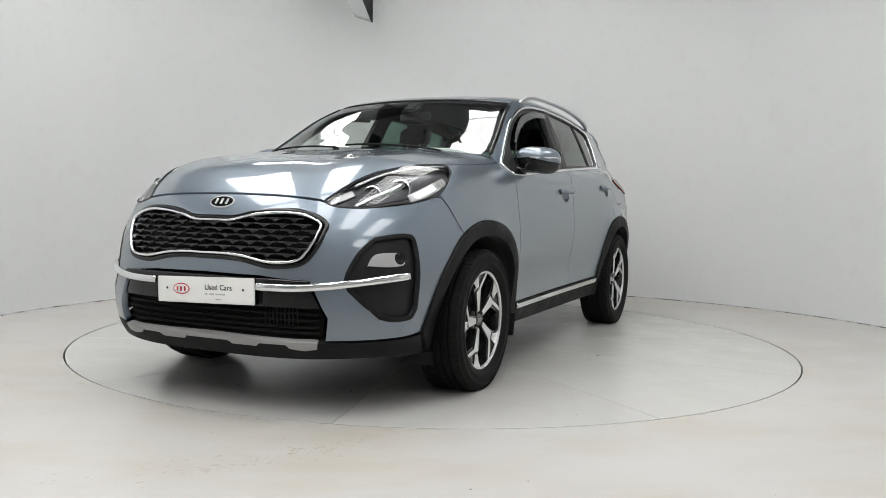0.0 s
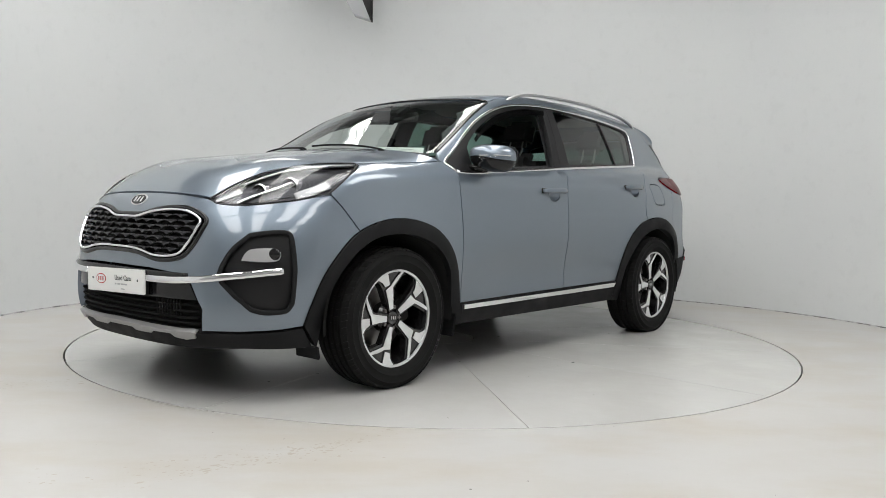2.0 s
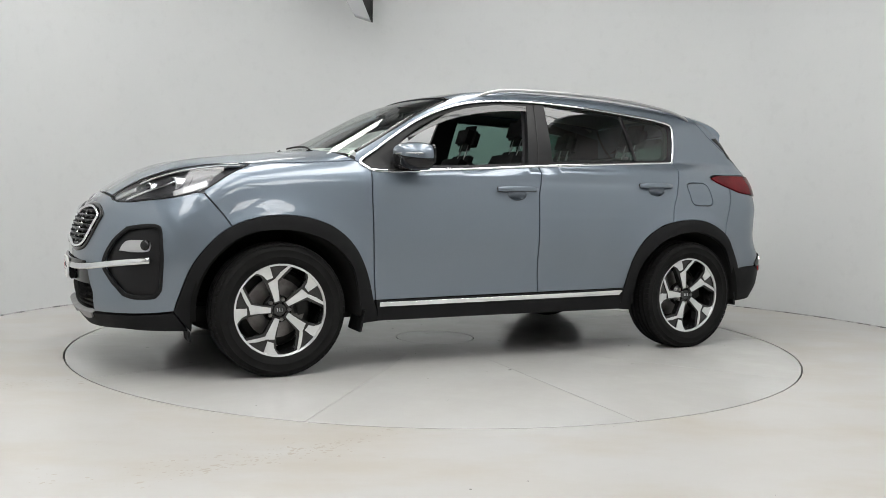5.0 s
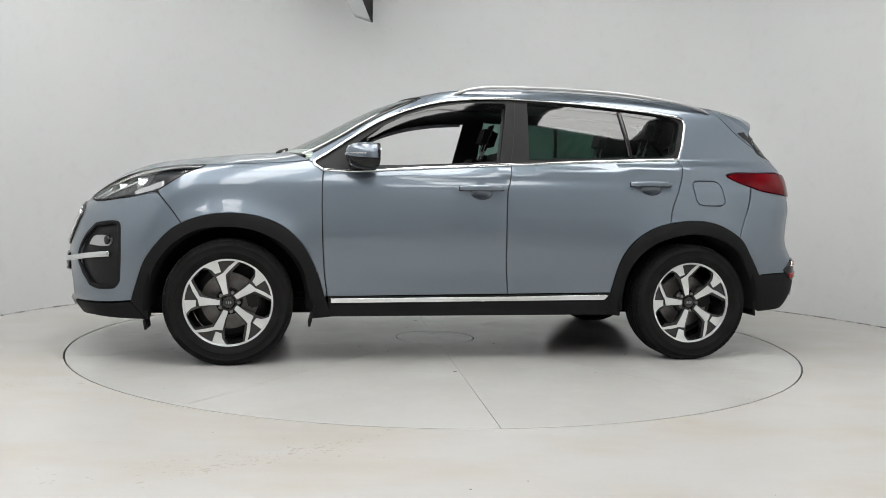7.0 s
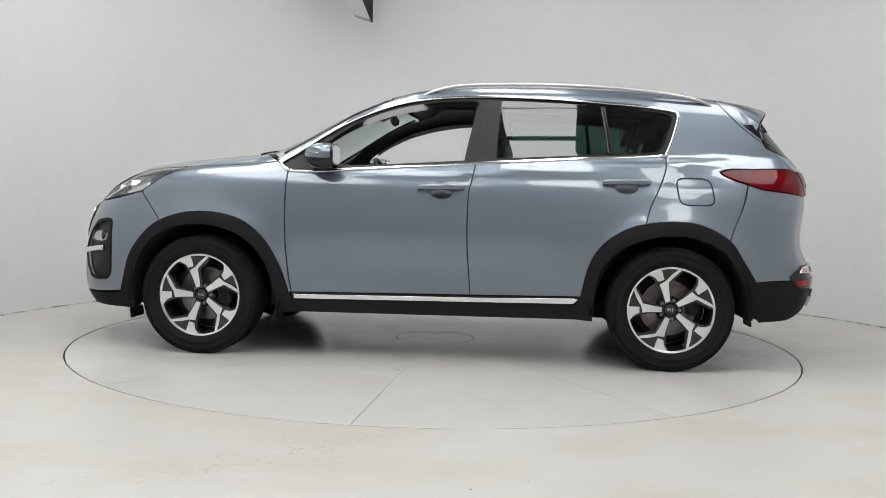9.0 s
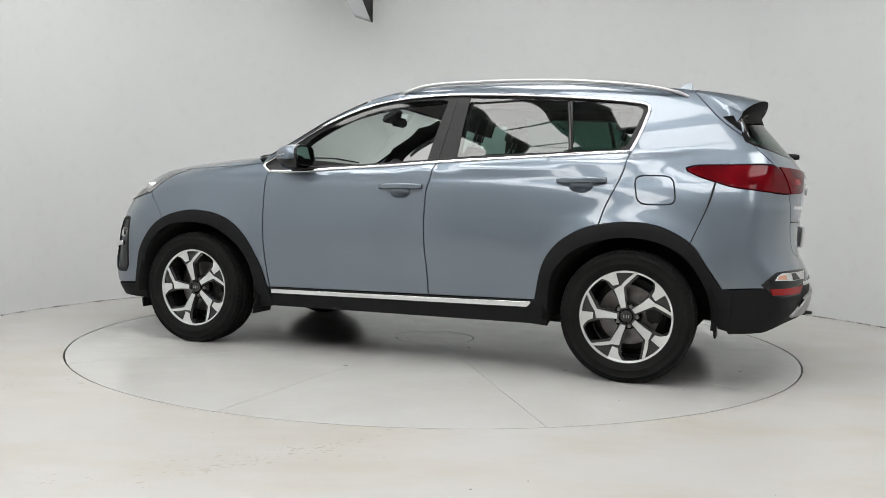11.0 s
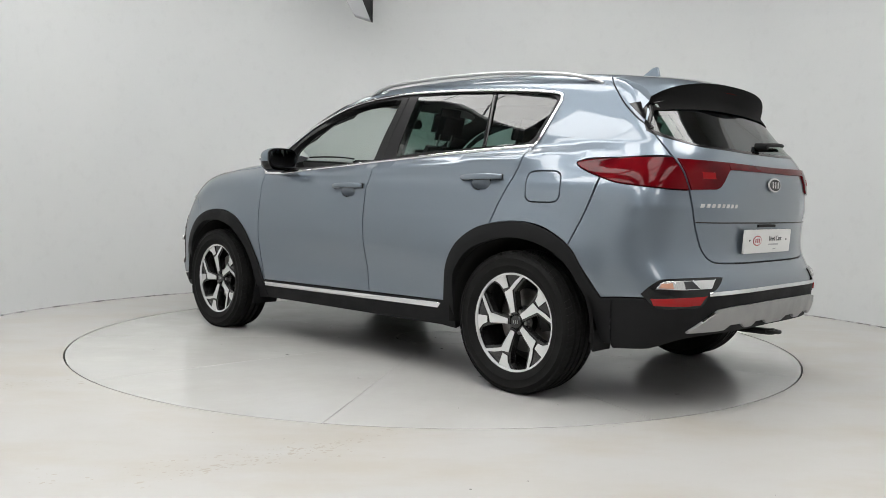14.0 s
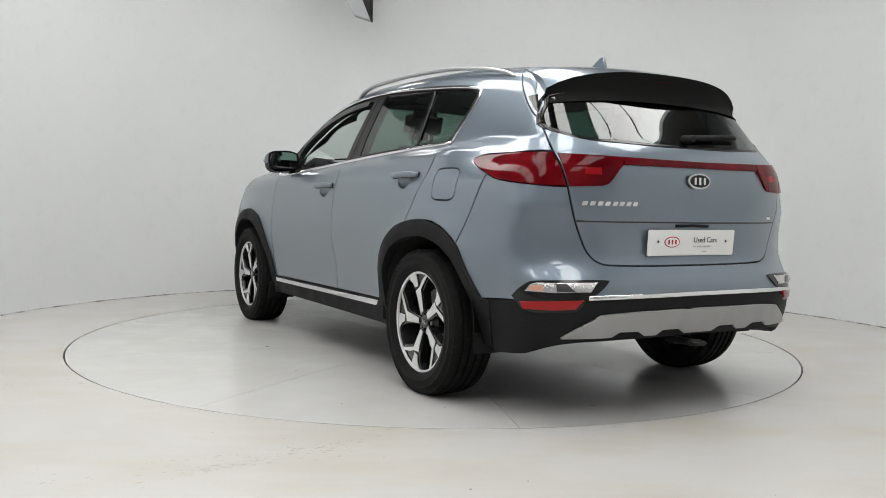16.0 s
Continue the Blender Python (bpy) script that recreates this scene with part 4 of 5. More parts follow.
low_r = join(bumper_line_r[::-1], on_side((-1.86, .30), (-1.88, .27)), smooth(on_stern((.76, .285), (.66, .330), (.45, .345), (0, .350))))
skin("lower_rear_bumper", both(low_r), TAIL_MAP, PLASTIC, car, two=False, proud=.004, lip=.07)
skid_r = join(on_stern((0, .472), (.40, .468), (.52, .458), (.60, .41), (.665, .362)), on_stern((.50, .364), (.46, .366), (.43, .388), (.34, .388), (.30, .366), (.24, .366), (.21, .388), (.12, .388), (.08, .366), (0, .366)))
skin("rear_skid_plate", both(skid_r), TAIL_MAP, SKID, car, two=False, proud=.020, lip=.03, gap=0)
skin("skid_recess", both(on_stern((0, .392), (.44, .392), (.60, .37), (.58, .352), (0, .352))), TAIL_MAP, SKID, car, two=False, proud=-.018, lip=.02)
band("rear_chrome_strip", join(on_stern((-.70, .520), (-.60, .528), (-.4, .533), (0, .535), (.4, .533), (.58, .530))), (.020, .012), CHROME, car, proud=.008, two=False, label="chrome strip across the rear bumper")
bez = smooth(join(on_side((-2.02, .53)), on_stern((.815, .56), (.795, .588), (.765, .602), (.62, .607), (.490, .606), (.480, .592), (.53, .550), (.575, .528), (.62, .474), (.70, .468), (.79, .470)), on_side((-2.02, .53))), 5)
skin("rear_lamp_bezel", bez, TAIL_MAP, GLOSS, car, proud=.008, lip=.02, step=.02)
skin("reverse_lamp", join(on_stern((.800, .553), (.785, .585), (.76, .595), (.525, .598), (.565, .553), (.7, .549))), TAIL_MAP, LAMP_BOWL, car, proud=.014, lip=.012, step=.02, label="clear reversing lamp")
skin("reverse_lamp_amber", join(on_stern((.793, .558), (.782, .583), (.74, .586), (.74, .556))), TAIL_MAP, AMBER, car, proud=.0155, lip=.005, step=.02, label="amber indicator section")
skin("reverse_lamp_dark", join(on_stern((.70, .553), (.70, .592), (.655, .594), (.62, .553))), TAIL_MAP, LAMP_DARK, car, proud=.0155, lip=.005, step=.02)
skin("rear_reflector", on_stern((.808, .515), (.70, .522), (.59, .526), (.625, .482), (.70, .478), (.80, .480)), TAIL_MAP, RED_BRIGHT, car, proud=.014, lip=.012, step=.02, label="bright red reflector")
lamp_side = join(tail_top, tail_low, tail_low_end, on_stern((.655, 1.06)))
skin("tail_lamp", lamp_side, TAIL_MAP, RED_LENS, car, proud=.010, lip=.02, step=.02, label="dark red tail lamp lens")
gate_lamp = join(on_stern((.655, 1.123), (.40, 1.114), (.40, 1.076), (.425, 1.050), (.455, 1.010), (.475, .992), (.50, .984), (.634, .980), (.650, 1.06)))
skin("gate_tail_lamp", gate_lamp, TAIL_MAP, RED_LENS, car, proud=.010, lip=.02, step=.02, label="dark red tail lamp lens")
skin("tail_lamp_reflector", on_stern((.575, 1.065), (.575, 1.03), (.50, 1.03), (.50, 1.065)), TAIL_MAP, RED_MID, car, proud=.0115, lip=.004, step=.02)
skin("tail_light_bar", both(on_stern((0, 1.108), (.2, 1.110), (.402, 1.114), (.402, 1.076), (.2, 1.074), (0, 1.074))), TAIL_MAP, RED_LENS, car, two=False, proud=.010, lip=.015, step=.03, label="slim red light bar across the tailgate")
for k in range(8):
    y = .572 - .0335 * k
    c = on_stern((y, .915))[0]
    n = outward(c[None])[0]
    part("name_bar", block(.022, .004, .017, SILVER, .001, shape=lambda q: (q.x + q.z * .35, q.y, q.z)), car, m=Matrix.Translation(c - n * .0) @ pose(0, 0, 0, 0, 0, -90 - math.degrees(math.atan2(n[1], -n[0]))))
part("model_tag", block(.035, .003, .012, CHROME, .001), car, m=pose(-2.185, -.53, .862, 0, 0, -78))
band("gate_handle", on_stern((-.10, .825), (0, .826), (.10, .825)), (.014, .01), PLASTIC, car, proud=.0, two=False)


def spoiler():
    """A roof spoiler: painted top, dark underside and end fins."""
    n, m = 25, 8
    ys = np.linspace(-.585, .585, n)
    front = on_top(*[(-1.665 - .045 * (1 - (y / .585) ** 2), y * .90) for y in ys])
    top, under = [], []
    for y, f in zip(ys, front):
        s = abs(y) / .585
        tip = np.array((-2.025 + .12 * s**3, y, 1.502 - .060 * s**2.4 - .035 * s**8))
        bend = np.array((-1.88, y * .98, (f[2] + tip[2]) / 2 + .020 - .01 * s * s))
        row = [(1 - t) ** 2 * f + 2 * t * (1 - t) * bend + t * t * tip for t in np.linspace(0, 1, m)]
        top.append(row)
        g = on_stern((y * .98, 1.375 - .03 * s * s))[0] + (-.004, 0, 0)
        under.append([tip + np.array((.006, 0, -.020)), tip * .5 + g * .5 + np.array((.03, 0, -.004)), g])
    top, under = np.array(top), np.array(under)
    faces = lambda a, b: [(i * b + j, i * b + j + 1, (i + 1) * b + j + 1, (i + 1) * b + j) for i in range(a - 1) for j in range(b - 1)]
    ob = part("spoiler", make(top.reshape(-1, 3), faces(n, m), PAINT), car, "body-coloured roof spoiler with dark underside")
    edge = np.concatenate([top[:, -1:], under], 1)
    part("spoiler_underside", make(edge.reshape(-1, 3), [f[::-1] for f in faces(n, 4)], UNDER), ob)
    for k in (0, n - 1):
        s = 1 if k else -1
        low = on_side((-1.865, 1.325))[0] * (1, s, 1) + (0, .002 * s, 0)
        for name, loop, mat in (("spoiler_side", list(top[k]) + [under[k][0], low], PAINT), ("spoiler_fin", [under[k][0], under[k][1], under[k][2], low], UNDER)):
            mid = np.mean(loop, 0)
            f = [(i, (i + 1) % len(loop), len(loop)) for i in range(len(loop))]
            part(name, make(loop + [mid], f if k else [t[::-1] for t in f], mat, smooth=False), ob)
    part("brake_lamp", sweep([(-1.998 + .25 * y * y, y, 1.478 - .25 * y * y) for y in np.linspace(-.16, .16, 9)], (.03, .022), RED_LENS), ob, "dark red high brake lamp")


spoiler()

# roof rails, aerial, wipers, mirrors, handles
for side in (1, -1):
    path = smooth([(.07, .582, 1.512), (-.02, .592, 1.556), (-.16, .596, 1.588), (-.37, .597, 1.598), (-.71, .594, 1.600), (-1.05, .588, 1.588), (-1.38, .578, 1.556), (-1.56, .566, 1.520), (-1.63, .556, 1.492)]) * (1, side, 1)
    part("roof_rail", sweep(path, (.026, .018), SATIN, taper=lambda t: .8 + .2 * min(1, 8 * t, 8 * (1 - t))), car, "satin silver roof rail")
fin = block(.15, .035, .07, PAINT, .008, 3, shape=lambda c: (c.x * (1 if c.z < 0 else .22) - (0 if c.z < 0 else .050), c.y * (1 if c.z < 0 else .3), c.z))
part("aerial", fin, car, "shark-fin aerial", pose(-1.535, 0, 1.605, 0, 3, 0))
for pts in (on_top((1.03, .52), (.99, .30), (.985, 0.05), (.995, -.08)), on_top((1.03, -.12), (.985, -.30), (.95, -.50), (.91, -.62))):
    band("wiper", pts, (.010, .010), PLASTIC, car, proud=.005, two=False)
    part("wiper_pivot", lathe(((0, -.01), (.018, -.008), (.02, .02)), PLASTIC, 16), car, m=Matrix.Translation(pts[0] + (0, 0, -.004)) @ pose(0, 0, 0, -90))
band("rear_wiper", on_stern((-.02, 1.205), (-.15, 1.213), (-.34, 1.222)), (.020, .014), PLASTIC, car, proud=.016, two=False)
part("rear_wiper_pivot", lathe(((0, -.03), (.013, -.028), (.018, .0), (.020, .03)), PLASTIC, 20), car, m=pose(-2.175, 0, 1.205, 0, 0, -90))


def door_mirror(side):
    """A mirror head on a stalk: painted cap, chrome strip, black lower half."""
    sg = lambda q, e: math.copysign(abs(q) ** e, q)

    def head(grow, upper):
        """The shell above or below the parting line; it narrows towards its front."""
        v, f, nu, nv = [], [], 44, 16
        for j in range(nv):
            b = radians(-35 + 125 * j / (nv - 1))
            ring = max(math.cos(b), 0) ** .62
            x = .118 * math.sin(b) if b > 0 else .055 * math.sin(b) / math.sin(radians(35))
            for i in range(nu):
                a = 2 * math.pi * i / nu
                y, z = ring * sg(math.cos(a), .72), ring * sg(math.sin(a), .75)
                v.append((x * grow, (y * .112 - max(x, 0) * .27) * side * grow, (z * .066 - .008 * y + .10 * max(x, 0) * .3) * grow))
        for j in range(nv - 1):
            for i in range(nu):
                q = (j * nu + i, j * nu + (i + 1) % nu, (j + 1) * nu + (i + 1) % nu, (j + 1) * nu + i)
                if ((i < nu // 2 + 1 or i >= nu - 1) if upper else (nu // 2 <= i < nu)):
                    f.append(q if side < 0 else q[::-1])
        return v, f
    at = pose(.548, .918 * side, 1.158, 0, 0, 0)
    ob = part("door_mirror", make(*head(1.0, True), PAINT), car, "door mirror with painted cap and black base", at)
    part("lower_shell", make([(x, y, z * 1.22 - .004) for x, y, z in head(.985, False)[0]], head(.985, False)[1], GLOSS), ob, "gloss black lower shell")
    p = [(.121 * math.cos(a) + .004 * math.sin(a), (.115 * math.sin(a) - .032 * math.cos(a)) * side, -.008) for a in np.linspace(.1, 1.45, 14)]
    part("repeater", sweep(p, (.010, .012), LENS), ob, "clear indicator strip")
    part("repeater_chrome", sweep([(x - .001, y, z + .010) for x, y, z in p], (.008, .006), SATIN), ob)
    rim = [(.105 * sg(math.cos(a), .55), .060 * sg(math.sin(a), .6)) for a in np.linspace(0, 2 * math.pi, 40, endpoint=False)]
    part("glass_rim", prism(rim, .014, GLOSS, .003), ob, m=pose(-.046, 0, 0, 0, 0, -90))
    part("glass", prism([(u * .88, w * .84) for u, w in rim], .002, MIRROR), ob, "mirror glass", pose(-.0605, 0, 0, 0, 0, -90))
    part("stalk", sweep([(.03, -.03 * side, -.062), (.05, -.09 * side, -.062), (.065, -.155 * side, -.055)], (.085, .034), GLOSS), ob)
    return ob


def door_handle(x, z):
    for side in (1, -1):
        a = on_side((x + .125, z), (x + .07, z + .002), (x, z + .004), (x - .07, z + .005), (x - .135, z + .004)) * (1, side, 1)
        n = np.array([(0, side, .05)] * 5)
        off = np.array([.012, .030, .034, .030, .012])[:, None]
        ob = part("door_handle", sweep(smooth(a + n * off), (.030, .022), PAINT, smooth(n), taper=lambda t: .72 + .28 * min(1, 6 * t, 6 * (1 - t))), car, "blue-grey painted door handle")
        q = a + n * off
        part("lock_cap_seam", sweep(np.array([q[3], q[3] + (q[4] - q[3]) * .03]), (.0306, .0206), SEAL, n[:2]), ob)
        # a black bar stands in for the shade between handle and door
        part("handle_shadow_gap", sweep(smooth(a + n * .004), (.030, .010), SEAL, smooth(n)), ob)
        c = on_side((x - .005, z - .026))[0] * (1, side, 1)
        part("finger_cup", lathe(((0, .026), (.03, .022), (.05, .010), (.060, .0), (.063, .001)), PAINT, 28), ob, m=Matrix.Translation(c - np.array((0, side * .002, 0))) @ pose(0, 0, 0, 14 * side, 0, 180 if side > 0 else 0) @ Matrix.Diagonal((1, 1, .57, 1)))


for s in (1, -1):
    door_mirror(s)
door_handle(-.10, .985)
door_handle(-1.125, 1.032)


# ---- wheels ----
R_TYRE, R_RIM = .343, .240


def wheel_meshes():
    w = .112
    prof = [(R_RIM - .006, -w * .80), (R_RIM + .004, -w * .92), (R_RIM + .030, -w * .99), (R_RIM + .034, -w * 1.015), (R_RIM + .040, -w * 1.0), (R_RIM + .066, -w * 1.0), (R_RIM + .069, -w * 1.015), (R_RIM + .074, -w * .985), (R_TYRE - .022, -w * .93), (R_TYRE - .008, -w * .84), (R_TYRE - .002, -w * .70)]
    for g in (-.52, -.18, .18, .52):
        prof += [(R_TYRE, w * g - .007), (R_TYRE - .010, w * g - .005), (R_TYRE - .010, w * g + .005), (R_TYRE, w * g + .007)]
    prof += [(r, -y) for r, y in prof[:11][::-1]]
    tyre = lathe(prof, RUBBER, 72, sharp=40)
    barrel = lathe([(R_RIM + .003, -.094), (R_RIM + .004, -.088), (R_RIM - .012, -.080), (R_RIM - .020, -.05), (R_RIM - .026, .09), (R_RIM + .002, .10)], RIM_DARK, 64)
    lip = lathe([(R_RIM - .013, -.084), (R_RIM - .012, -.0925), (R_RIM - .004, -.0955), (R_RIM + .003, -.094), (R_RIM + .004, -.086)], RIM_FACE, 72)

    def polar(*ra):
        return [(R_RIM * r * math.cos(radians(a)), R_RIM * r * math.sin(radians(a))) for r, a in ra]

    def dish(c):
        r = math.hypot(c.x, c.z)
        return Vector((c.x, c.y - .084 + .017 * max(0, 1 - r / R_RIM) ** 1.2, c.z))
    arm = prism(polar((.20, -12), (.42, -9.5), (.635, -9), (.81, -22), (.968, -29), (.968, -25), (.82, -15.5), (.70, -6), (.683, -5.5), (.637, 10), (.44, 11), (.20, 20)), .003, RIM_FACE, .0012, dish)
    pad = prism(polar((.71, 9.5), (.708, -1.5), (.84, -1), (.985, -.5), (.99, 10), (.985, 21), (.90, 16), (.82, 12)), .003, RIM_FACE, .0012, dish)
    deep = lambda c: Vector((c.x, c.y - .068 + .017 * max(0, 1 - math.hypot(c.x, c.z) / R_RIM) ** 1.2 + (.030 if c.y > -.001 else 0), c.z))
    web = prism(polar((.17, -26), (.40, -14), (.60, -13), (.78, -25), (.985, -33), (.99, -22), (.99, -11), (.99, 0), (.99, 12), (.985, 25), (.85, 16), (.66, 14), (.44, 15), (.17, 26)), .012, RIM_DARK, .001, deep)
    hub = lathe(((0, -.070), (.030, -.070), (.033, -.066), (.034, -.05), (.058, -.045), (.072, -.03), (.075, .0)), RIM_DARK, 40)
    bolt = lathe(((0, -.012), (.009, -.012), (.010, -.009), (.010, .004)), STEEL, 6)
    disc = lathe(((.07, .012), (.155, .012), (.155, .034), (.07, .034)), STEEL, 48, closed=True)
    back = lathe(((.0, .05), (.19, .055), (.21, .075)), CAST, 32)
    bar = block(.004, .002, .016, SATIN, 0)
    v, f = [], []
    for k in range(68):
        for y in (-.086, -.038, 0, .038, .086):
            wide, a0 = (.017 if abs(y) > .05 else .012), 2 * math.pi * (k + (.5 if abs(y) < .05 else 0)) / 68
            b = len(v)
            for da in (-.041, .041):
                for dy in (-wide, wide):
                    for r in (R_TYRE - .015, R_TYRE + .0025 - (.008 if abs(y + dy) > .1 else 0)):
                        skew = a0 + da + dy * (.9 if y <= 0 else -.9)
                        v.append((r * math.cos(skew), y + dy, r * math.sin(skew)))
            f += [tuple(b + i for i in q) for q in ((0, 1, 3, 2), (4, 6, 7, 5), (0, 4, 5, 1), (2, 3, 7, 6), (1, 5, 7, 3))]
    block_side = make(v, f, RUBBER, smooth=False)
    return tyre, barrel, lip, arm, pad, web, hub, bolt, disc, back, bar, block_side


WHEEL = wheel_meshes()


def wheel(x, side):
    tyre, barrel, lip, arm, pad, web, hub, bolt, disc, back, bar, block_side = WHEEL
    m = pose(x, (TRACK - .100) * side, HUB_Z, 0, 0, 180 if side > 0 else 0)
    ob = part("wheel", barrel, car, "alloy wheel with machined twisted spokes and black tyre", m)
    part("tyre", tyre, ob, "black road tyre")
    part("rim", lip, ob, "bright machined rim edge")
    for k in range(5):
        turn = pose(0, 0, 0, 0, -(33 + 72 * k), 0)
        part("spoke", arm, ob, m=turn)
        part("spoke_tip", pad, ob, m=turn)
        part("spoke_web", web, ob, "gloss black spoke", turn)
        a = radians(33 + 36 + 72 * k)
        part("wheel_bolt", bolt, ob, m=pose(.054 * math.cos(a), -.050, .054 * math.sin(a)))
    part("hub_cap", hub, ob, "black hub cap")
    for dx, lean in ((-.012, 0), (0, 0), (.012, 0)):
        part("cap_bar", bar, ob, m=pose(dx, -.0715, 0, 0, lean, 0))
    part("brake_disc", disc, ob, "worn steel brake disc")
    part("brake_shield", back, ob)
    part("brake_caliper", block(.075, .06, .13, CAST, .012), ob, "dark iron brake caliper", pose(.125, .01, .03, 0, -14, 0))
    tagged(part("tread", block_side, ob, "worn tread blocks"), kind="stuff")
    return ob


for x in (HUB_F, HUB_R):
    for s in (1, -1):
        wheel(x, s)


# ---- underbody, arches and cabin ----
def arch_liner(x, r=.415):
    """The dark inner drum above a wheel."""
    v, f, n = [], [], 24
    for k in range(n + 1):
        a = math.pi * (-.03 + 1.06 * k / n)
        for y, rr in ((.50, r * .97), (.62, r), (.86, r), (.875, r + .03)):
            v.append((x + rr * math.cos(a), y, HUB_Z - .005 + rr * math.sin(a)))
    for k in range(n):
        for j in range(3):
            f.append((k * 4 + j, k * 4 + j + 1, k * 4 + 5 + j, k * 4 + 4 + j))
    v.append((x, .50, HUB_Z))
    f += [(k * 4, k * 4 + 4, len(v) - 1) for k in range(n)]
    for s in (1, -1):
        vv = [(a, b * s, c) for a, b, c in v]
        part("arch_liner", make(vv, f if s > 0 else [q[::-1] for q in f], UNDER), car)


arch_liner(HUB_F)
arch_liner(HUB_R)
part("floor_pan", block(3.4, 1.18, .12, UNDER, .03, at=(.18, 0, .30)), car)
part("floor_pan", block(1.75, 1.66, .10, UNDER, .03, at=(-.06, 0, .31)), car)
part("engine_bay", block(.95, 1.0, .50, UNDER, .05, at=(1.55, 0, .52)), car)
part("boot_floor", block(.70, 1.25, .42, UNDER, .05, at=(-1.76, 0, .60)), car)
for x in (HUB_F, HUB_R):
    part("axle", sweep([(x, y, HUB_Z - .02) for y in (-.72, 0, .72)], (.07, .07), CAST), car)
part("exhaust_silencer", block(.24, .60, .16, CAST, .05, 3, at=(-1.86, -.05, .385)), car)
part("tow_eye", sweep([(-2.10, .0, .315), (-2.24, .0, .315), (-2.27, .0, .318)], (.05, .03), CAST), car)
part("tow_eye_loop", sweep([(-2.27 + .03 * math.cos(a), .03 * math.sin(a), .318) for a in np.linspace(0, 2 * math.pi, 16, endpoint=False)], (.016, .016), CAST, closed=True), car)
for s in (1, -1):
    part("mud_flap", block(.012, .19, .12, PLASTIC, .004), car, "black mud flap", pose(.838, .80 * s, .262, 0, -14, 0))
    part("mud_flap", block(.012, .14, .09, PLASTIC, .004), car, "black mud flap", pose(-1.820, .80 * s, .300, 0, 6, 0))
    part("air_deflector", block(.012, .16, .06, PLASTIC, .004), car, m=pose(1.724, .765 * s, .214, 0, 8, 0))

lining_loop = join(on_side((.76, .40), (-.90, .42)), on_side((-1.0, .85), (-1.62, .85), (-1.80, 1.10), (-1.68, 1.42)), on_side((-1.2, 1.515), (-.3, 1.545), (.0, 1.53), (.35, 1.43), (.60, 1.29), (.80, 1.12)))
front_hole_big = join(front_open, front_top)
skin("cabin_lining", lining_loop, SIDE, TRIM_DARK, car, holes=(front_hole_big, rear_glass), proud=-.055, lip=0, step=.04, gap=-.006)
skin("headliner", both(on_top((.24, 0), (.20, .54), (-.9, .51), (-1.64, .47), (-1.66, 0))), TOP, HEADLINER, car, two=False, proud=-.035, lip=0, step=.06)
part("dashboard", block(.42, 1.42, .34, TRIM_DARK, .08, 4, at=(.70, 0, .96), shape=lambda c: (c.x + (.06 if c.z > 0 else -.05) - .2 * c.x * (c.z > 0), c.y, c.z + (.03 if c.x < 0 else 0))), car, "soft black dashboard")
part("dash_top", block(.30, 1.36, .04, TRIM_DARK, .015, 3, at=(.86, 0, 1.115)), car)
wheel_ring = part("steering_wheel", sweep([(.185 * math.sin(a), .185 * math.cos(a), 0) for a in np.linspace(0, 2 * math.pi, 32, endpoint=False)], (.03, .03), TRIM_DARK, closed=True), car, "black steering wheel", pose(.40, -.37, 1.03, 0, -62, 0))
part("hub", block(.09, .14, .05, TRIM_DARK, .02, 3), wheel_ring)
part("wheel_spoke", block(.035, .34, .02, TRIM_DARK, .006), wheel_ring)
part("wheel_spoke", block(.17, .035, .02, TRIM_DARK, .006, at=(-.09, 0, 0)), wheel_ring)
part("interior_mirror", block(.03, .22, .065, TRIM_DARK, .014, 3), car, "black rear-view mirror", pose(.30, 0, 1.435, 0, -10, 0))
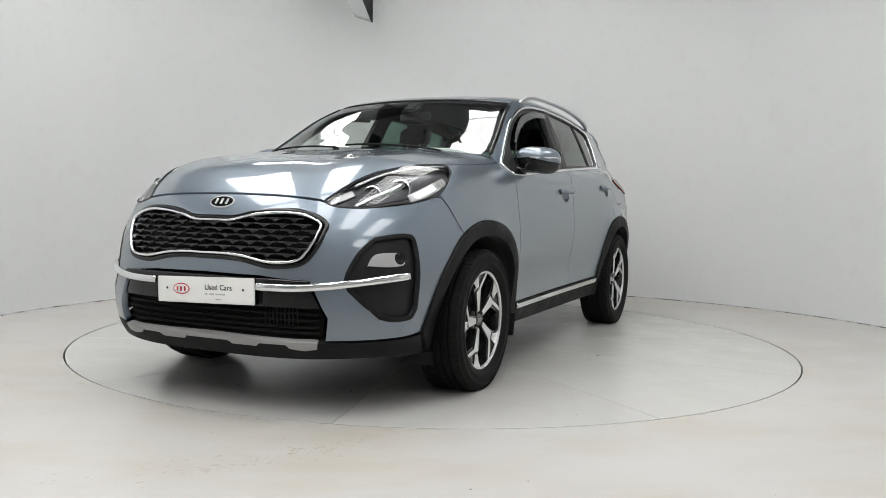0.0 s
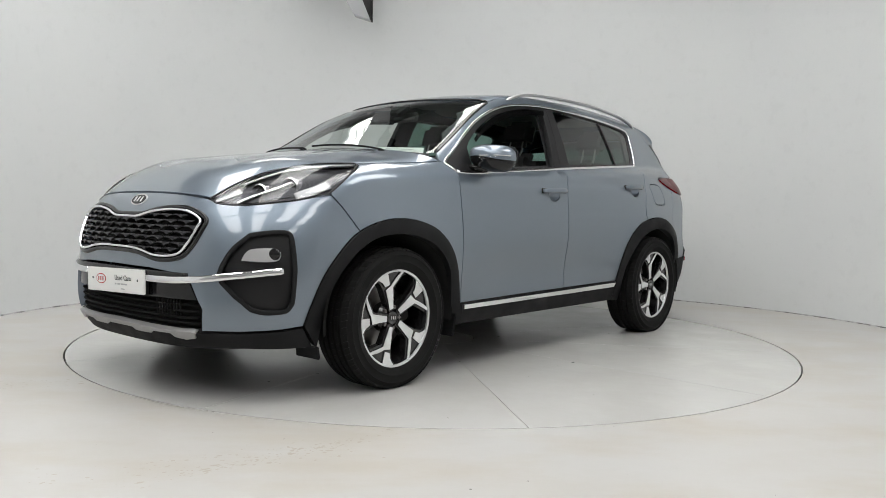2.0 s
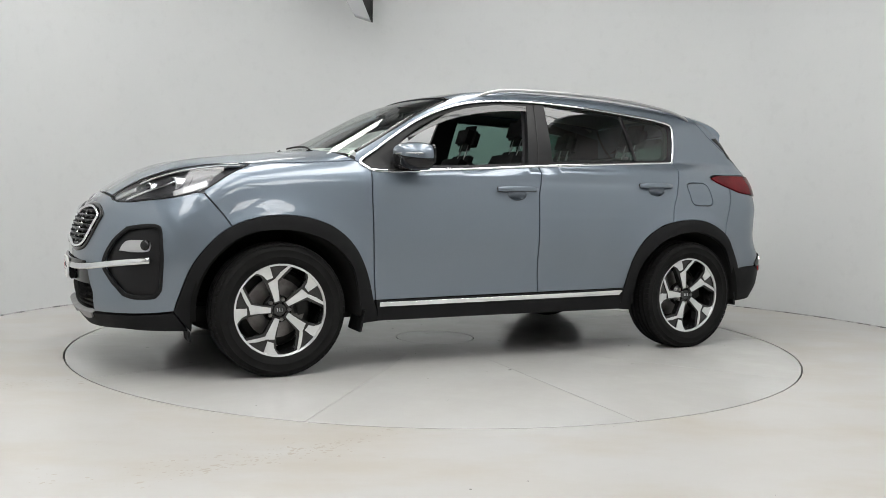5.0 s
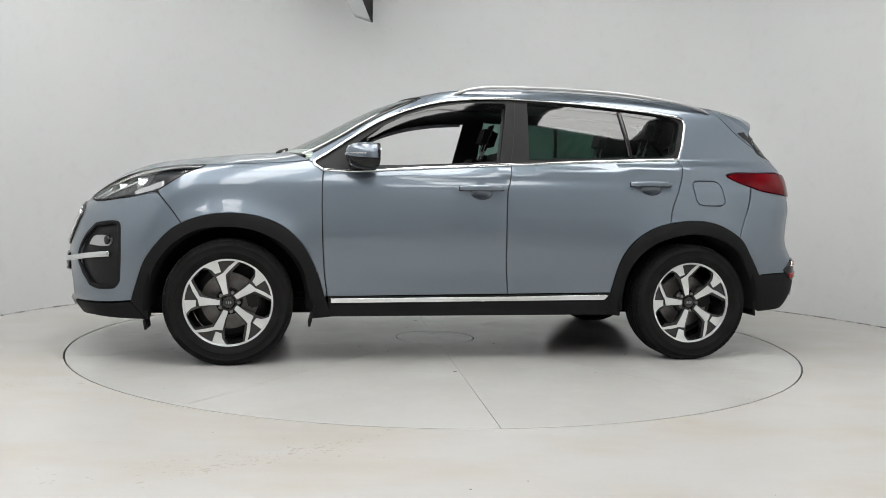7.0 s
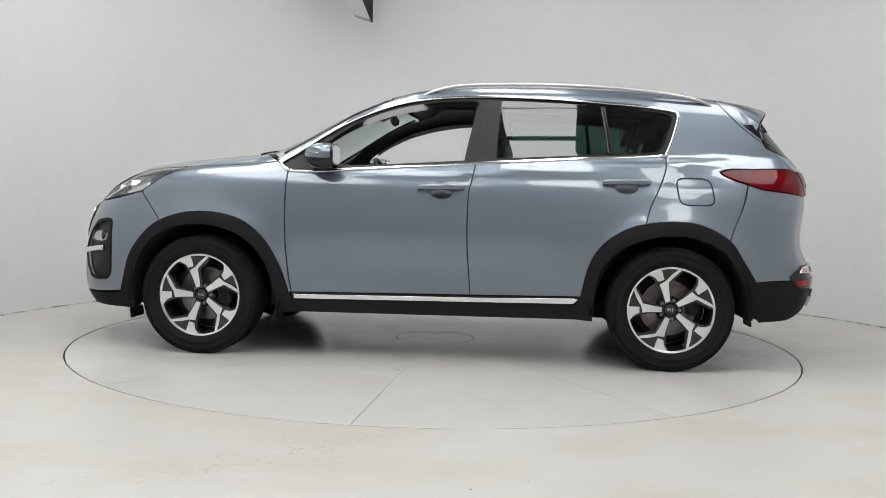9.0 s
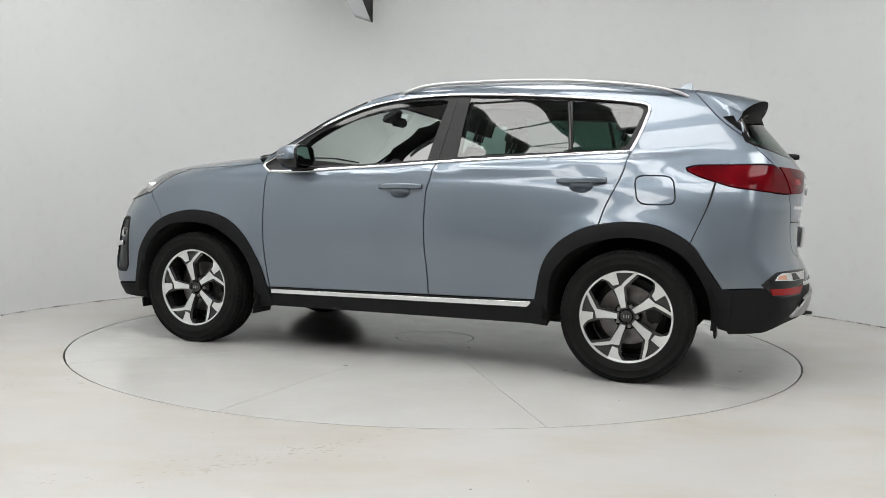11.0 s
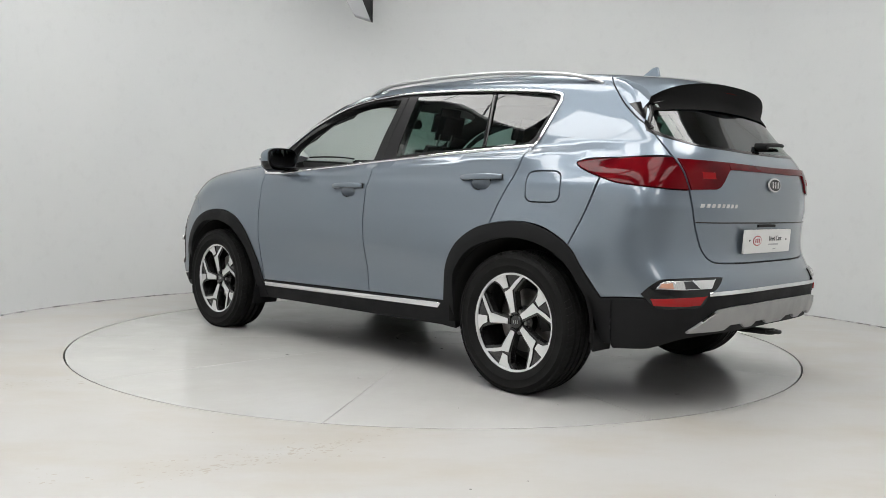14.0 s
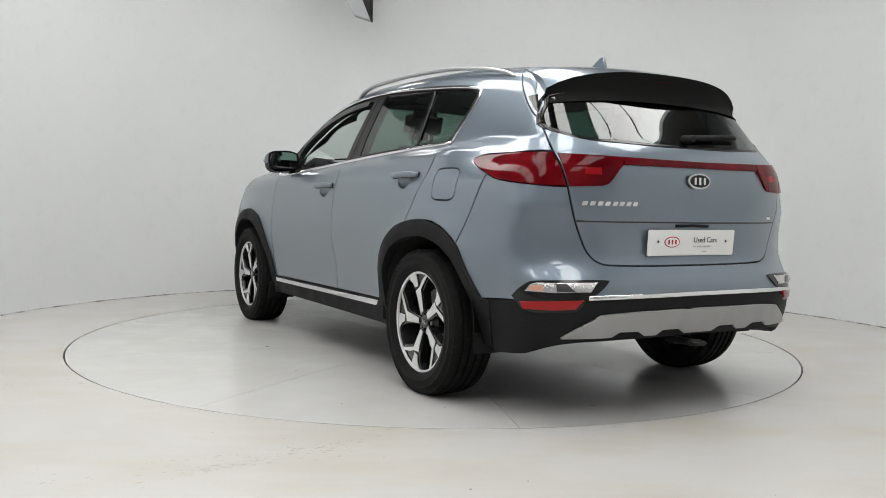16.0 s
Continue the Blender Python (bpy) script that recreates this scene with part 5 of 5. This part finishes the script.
part("sensor_pod", block(.13, .09, .05, TRIM_DARK, .015, 3), car, m=pose(.35, 0, 1.475, 0, 28, 0))
part("centre_console", block(1.0, .24, .22, TRIM_DARK, .05, 3, at=(.12, 0, .66)), car)


def seat(x, y, wide, name):
    ob = part(name, block(.50, wide, .17, CLOTH, .06, 4), car, "black fabric seat", pose(x, y, .66, 0, -6, 0))
    part("backrest", block(.15, wide * .94, .62, CLOTH, .06, 4, at=(0, 0, .31), shape=lambda c: (c.x, c.y * (1 if c.z < 0 else .84), c.z)), ob, m=pose(-.25, 0, .05, 0, -22, 0))
    for dy in ((0,) if wide < .7 else (-.40, .40)):
        part("headrest", block(.10, .25, .19, CLOTH, .045, 4), ob, "black headrest", pose(-.50, dy, .76, 0, -12, 0))
        for q in (-.05, .05):
            part("headrest_post", block(.012, .012, .14, SATIN, 0), ob, m=pose(-.475, dy + q, .65, 0, -14, 0))
    return ob


seat(.16, .37, .50, "driver_seat")
seat(.16, -.37, .50, "passenger_seat")
seat(-.72, 0, 1.22, "rear_bench")
part("parcel_shelf", block(.55, 1.15, .03, TRIM_DARK, .01, at=(-1.62, 0, 1.06)), car)

# a printed card behind the windscreen
notice = tagged(part("notice_card", block(.30, .11, .002, WHITE_PLASTIC, 0)), "small white printed card lying behind the windscreen", "card")
part("green_band", block(.29, .018, .0012, GREEN_INK, 0, at=(0, .035, .0017)), notice)
for k in range(3):
    part("print_line", block(.25 - .05 * k, .007, .0012, PALE_INK, 0, at=(-.01 * k, .008 - .02 * k, .0017)), notice)
CARD = pose(.905, .505, 1.172, 0, 0, -50) @ pose(0, 0, 0, -30, 0, 0)


def motions():
    """The turntable carries the car and all that lies in it round its axis."""
    times = [k * .5 for k in range(33)]
    turn = lambda t: pose(0, 0, 0, 0, 0, FIRST + SPIN * t)
    walk(turntable, [(t, turn(t)) for t in times])
    walk(car, [(t, turn(t) @ pose(0, -.022, 0)) for t in times])
    walk(notice, [(t, turn(t) @ pose(0, -.022, 0) @ CARD) for t in times])


motions()
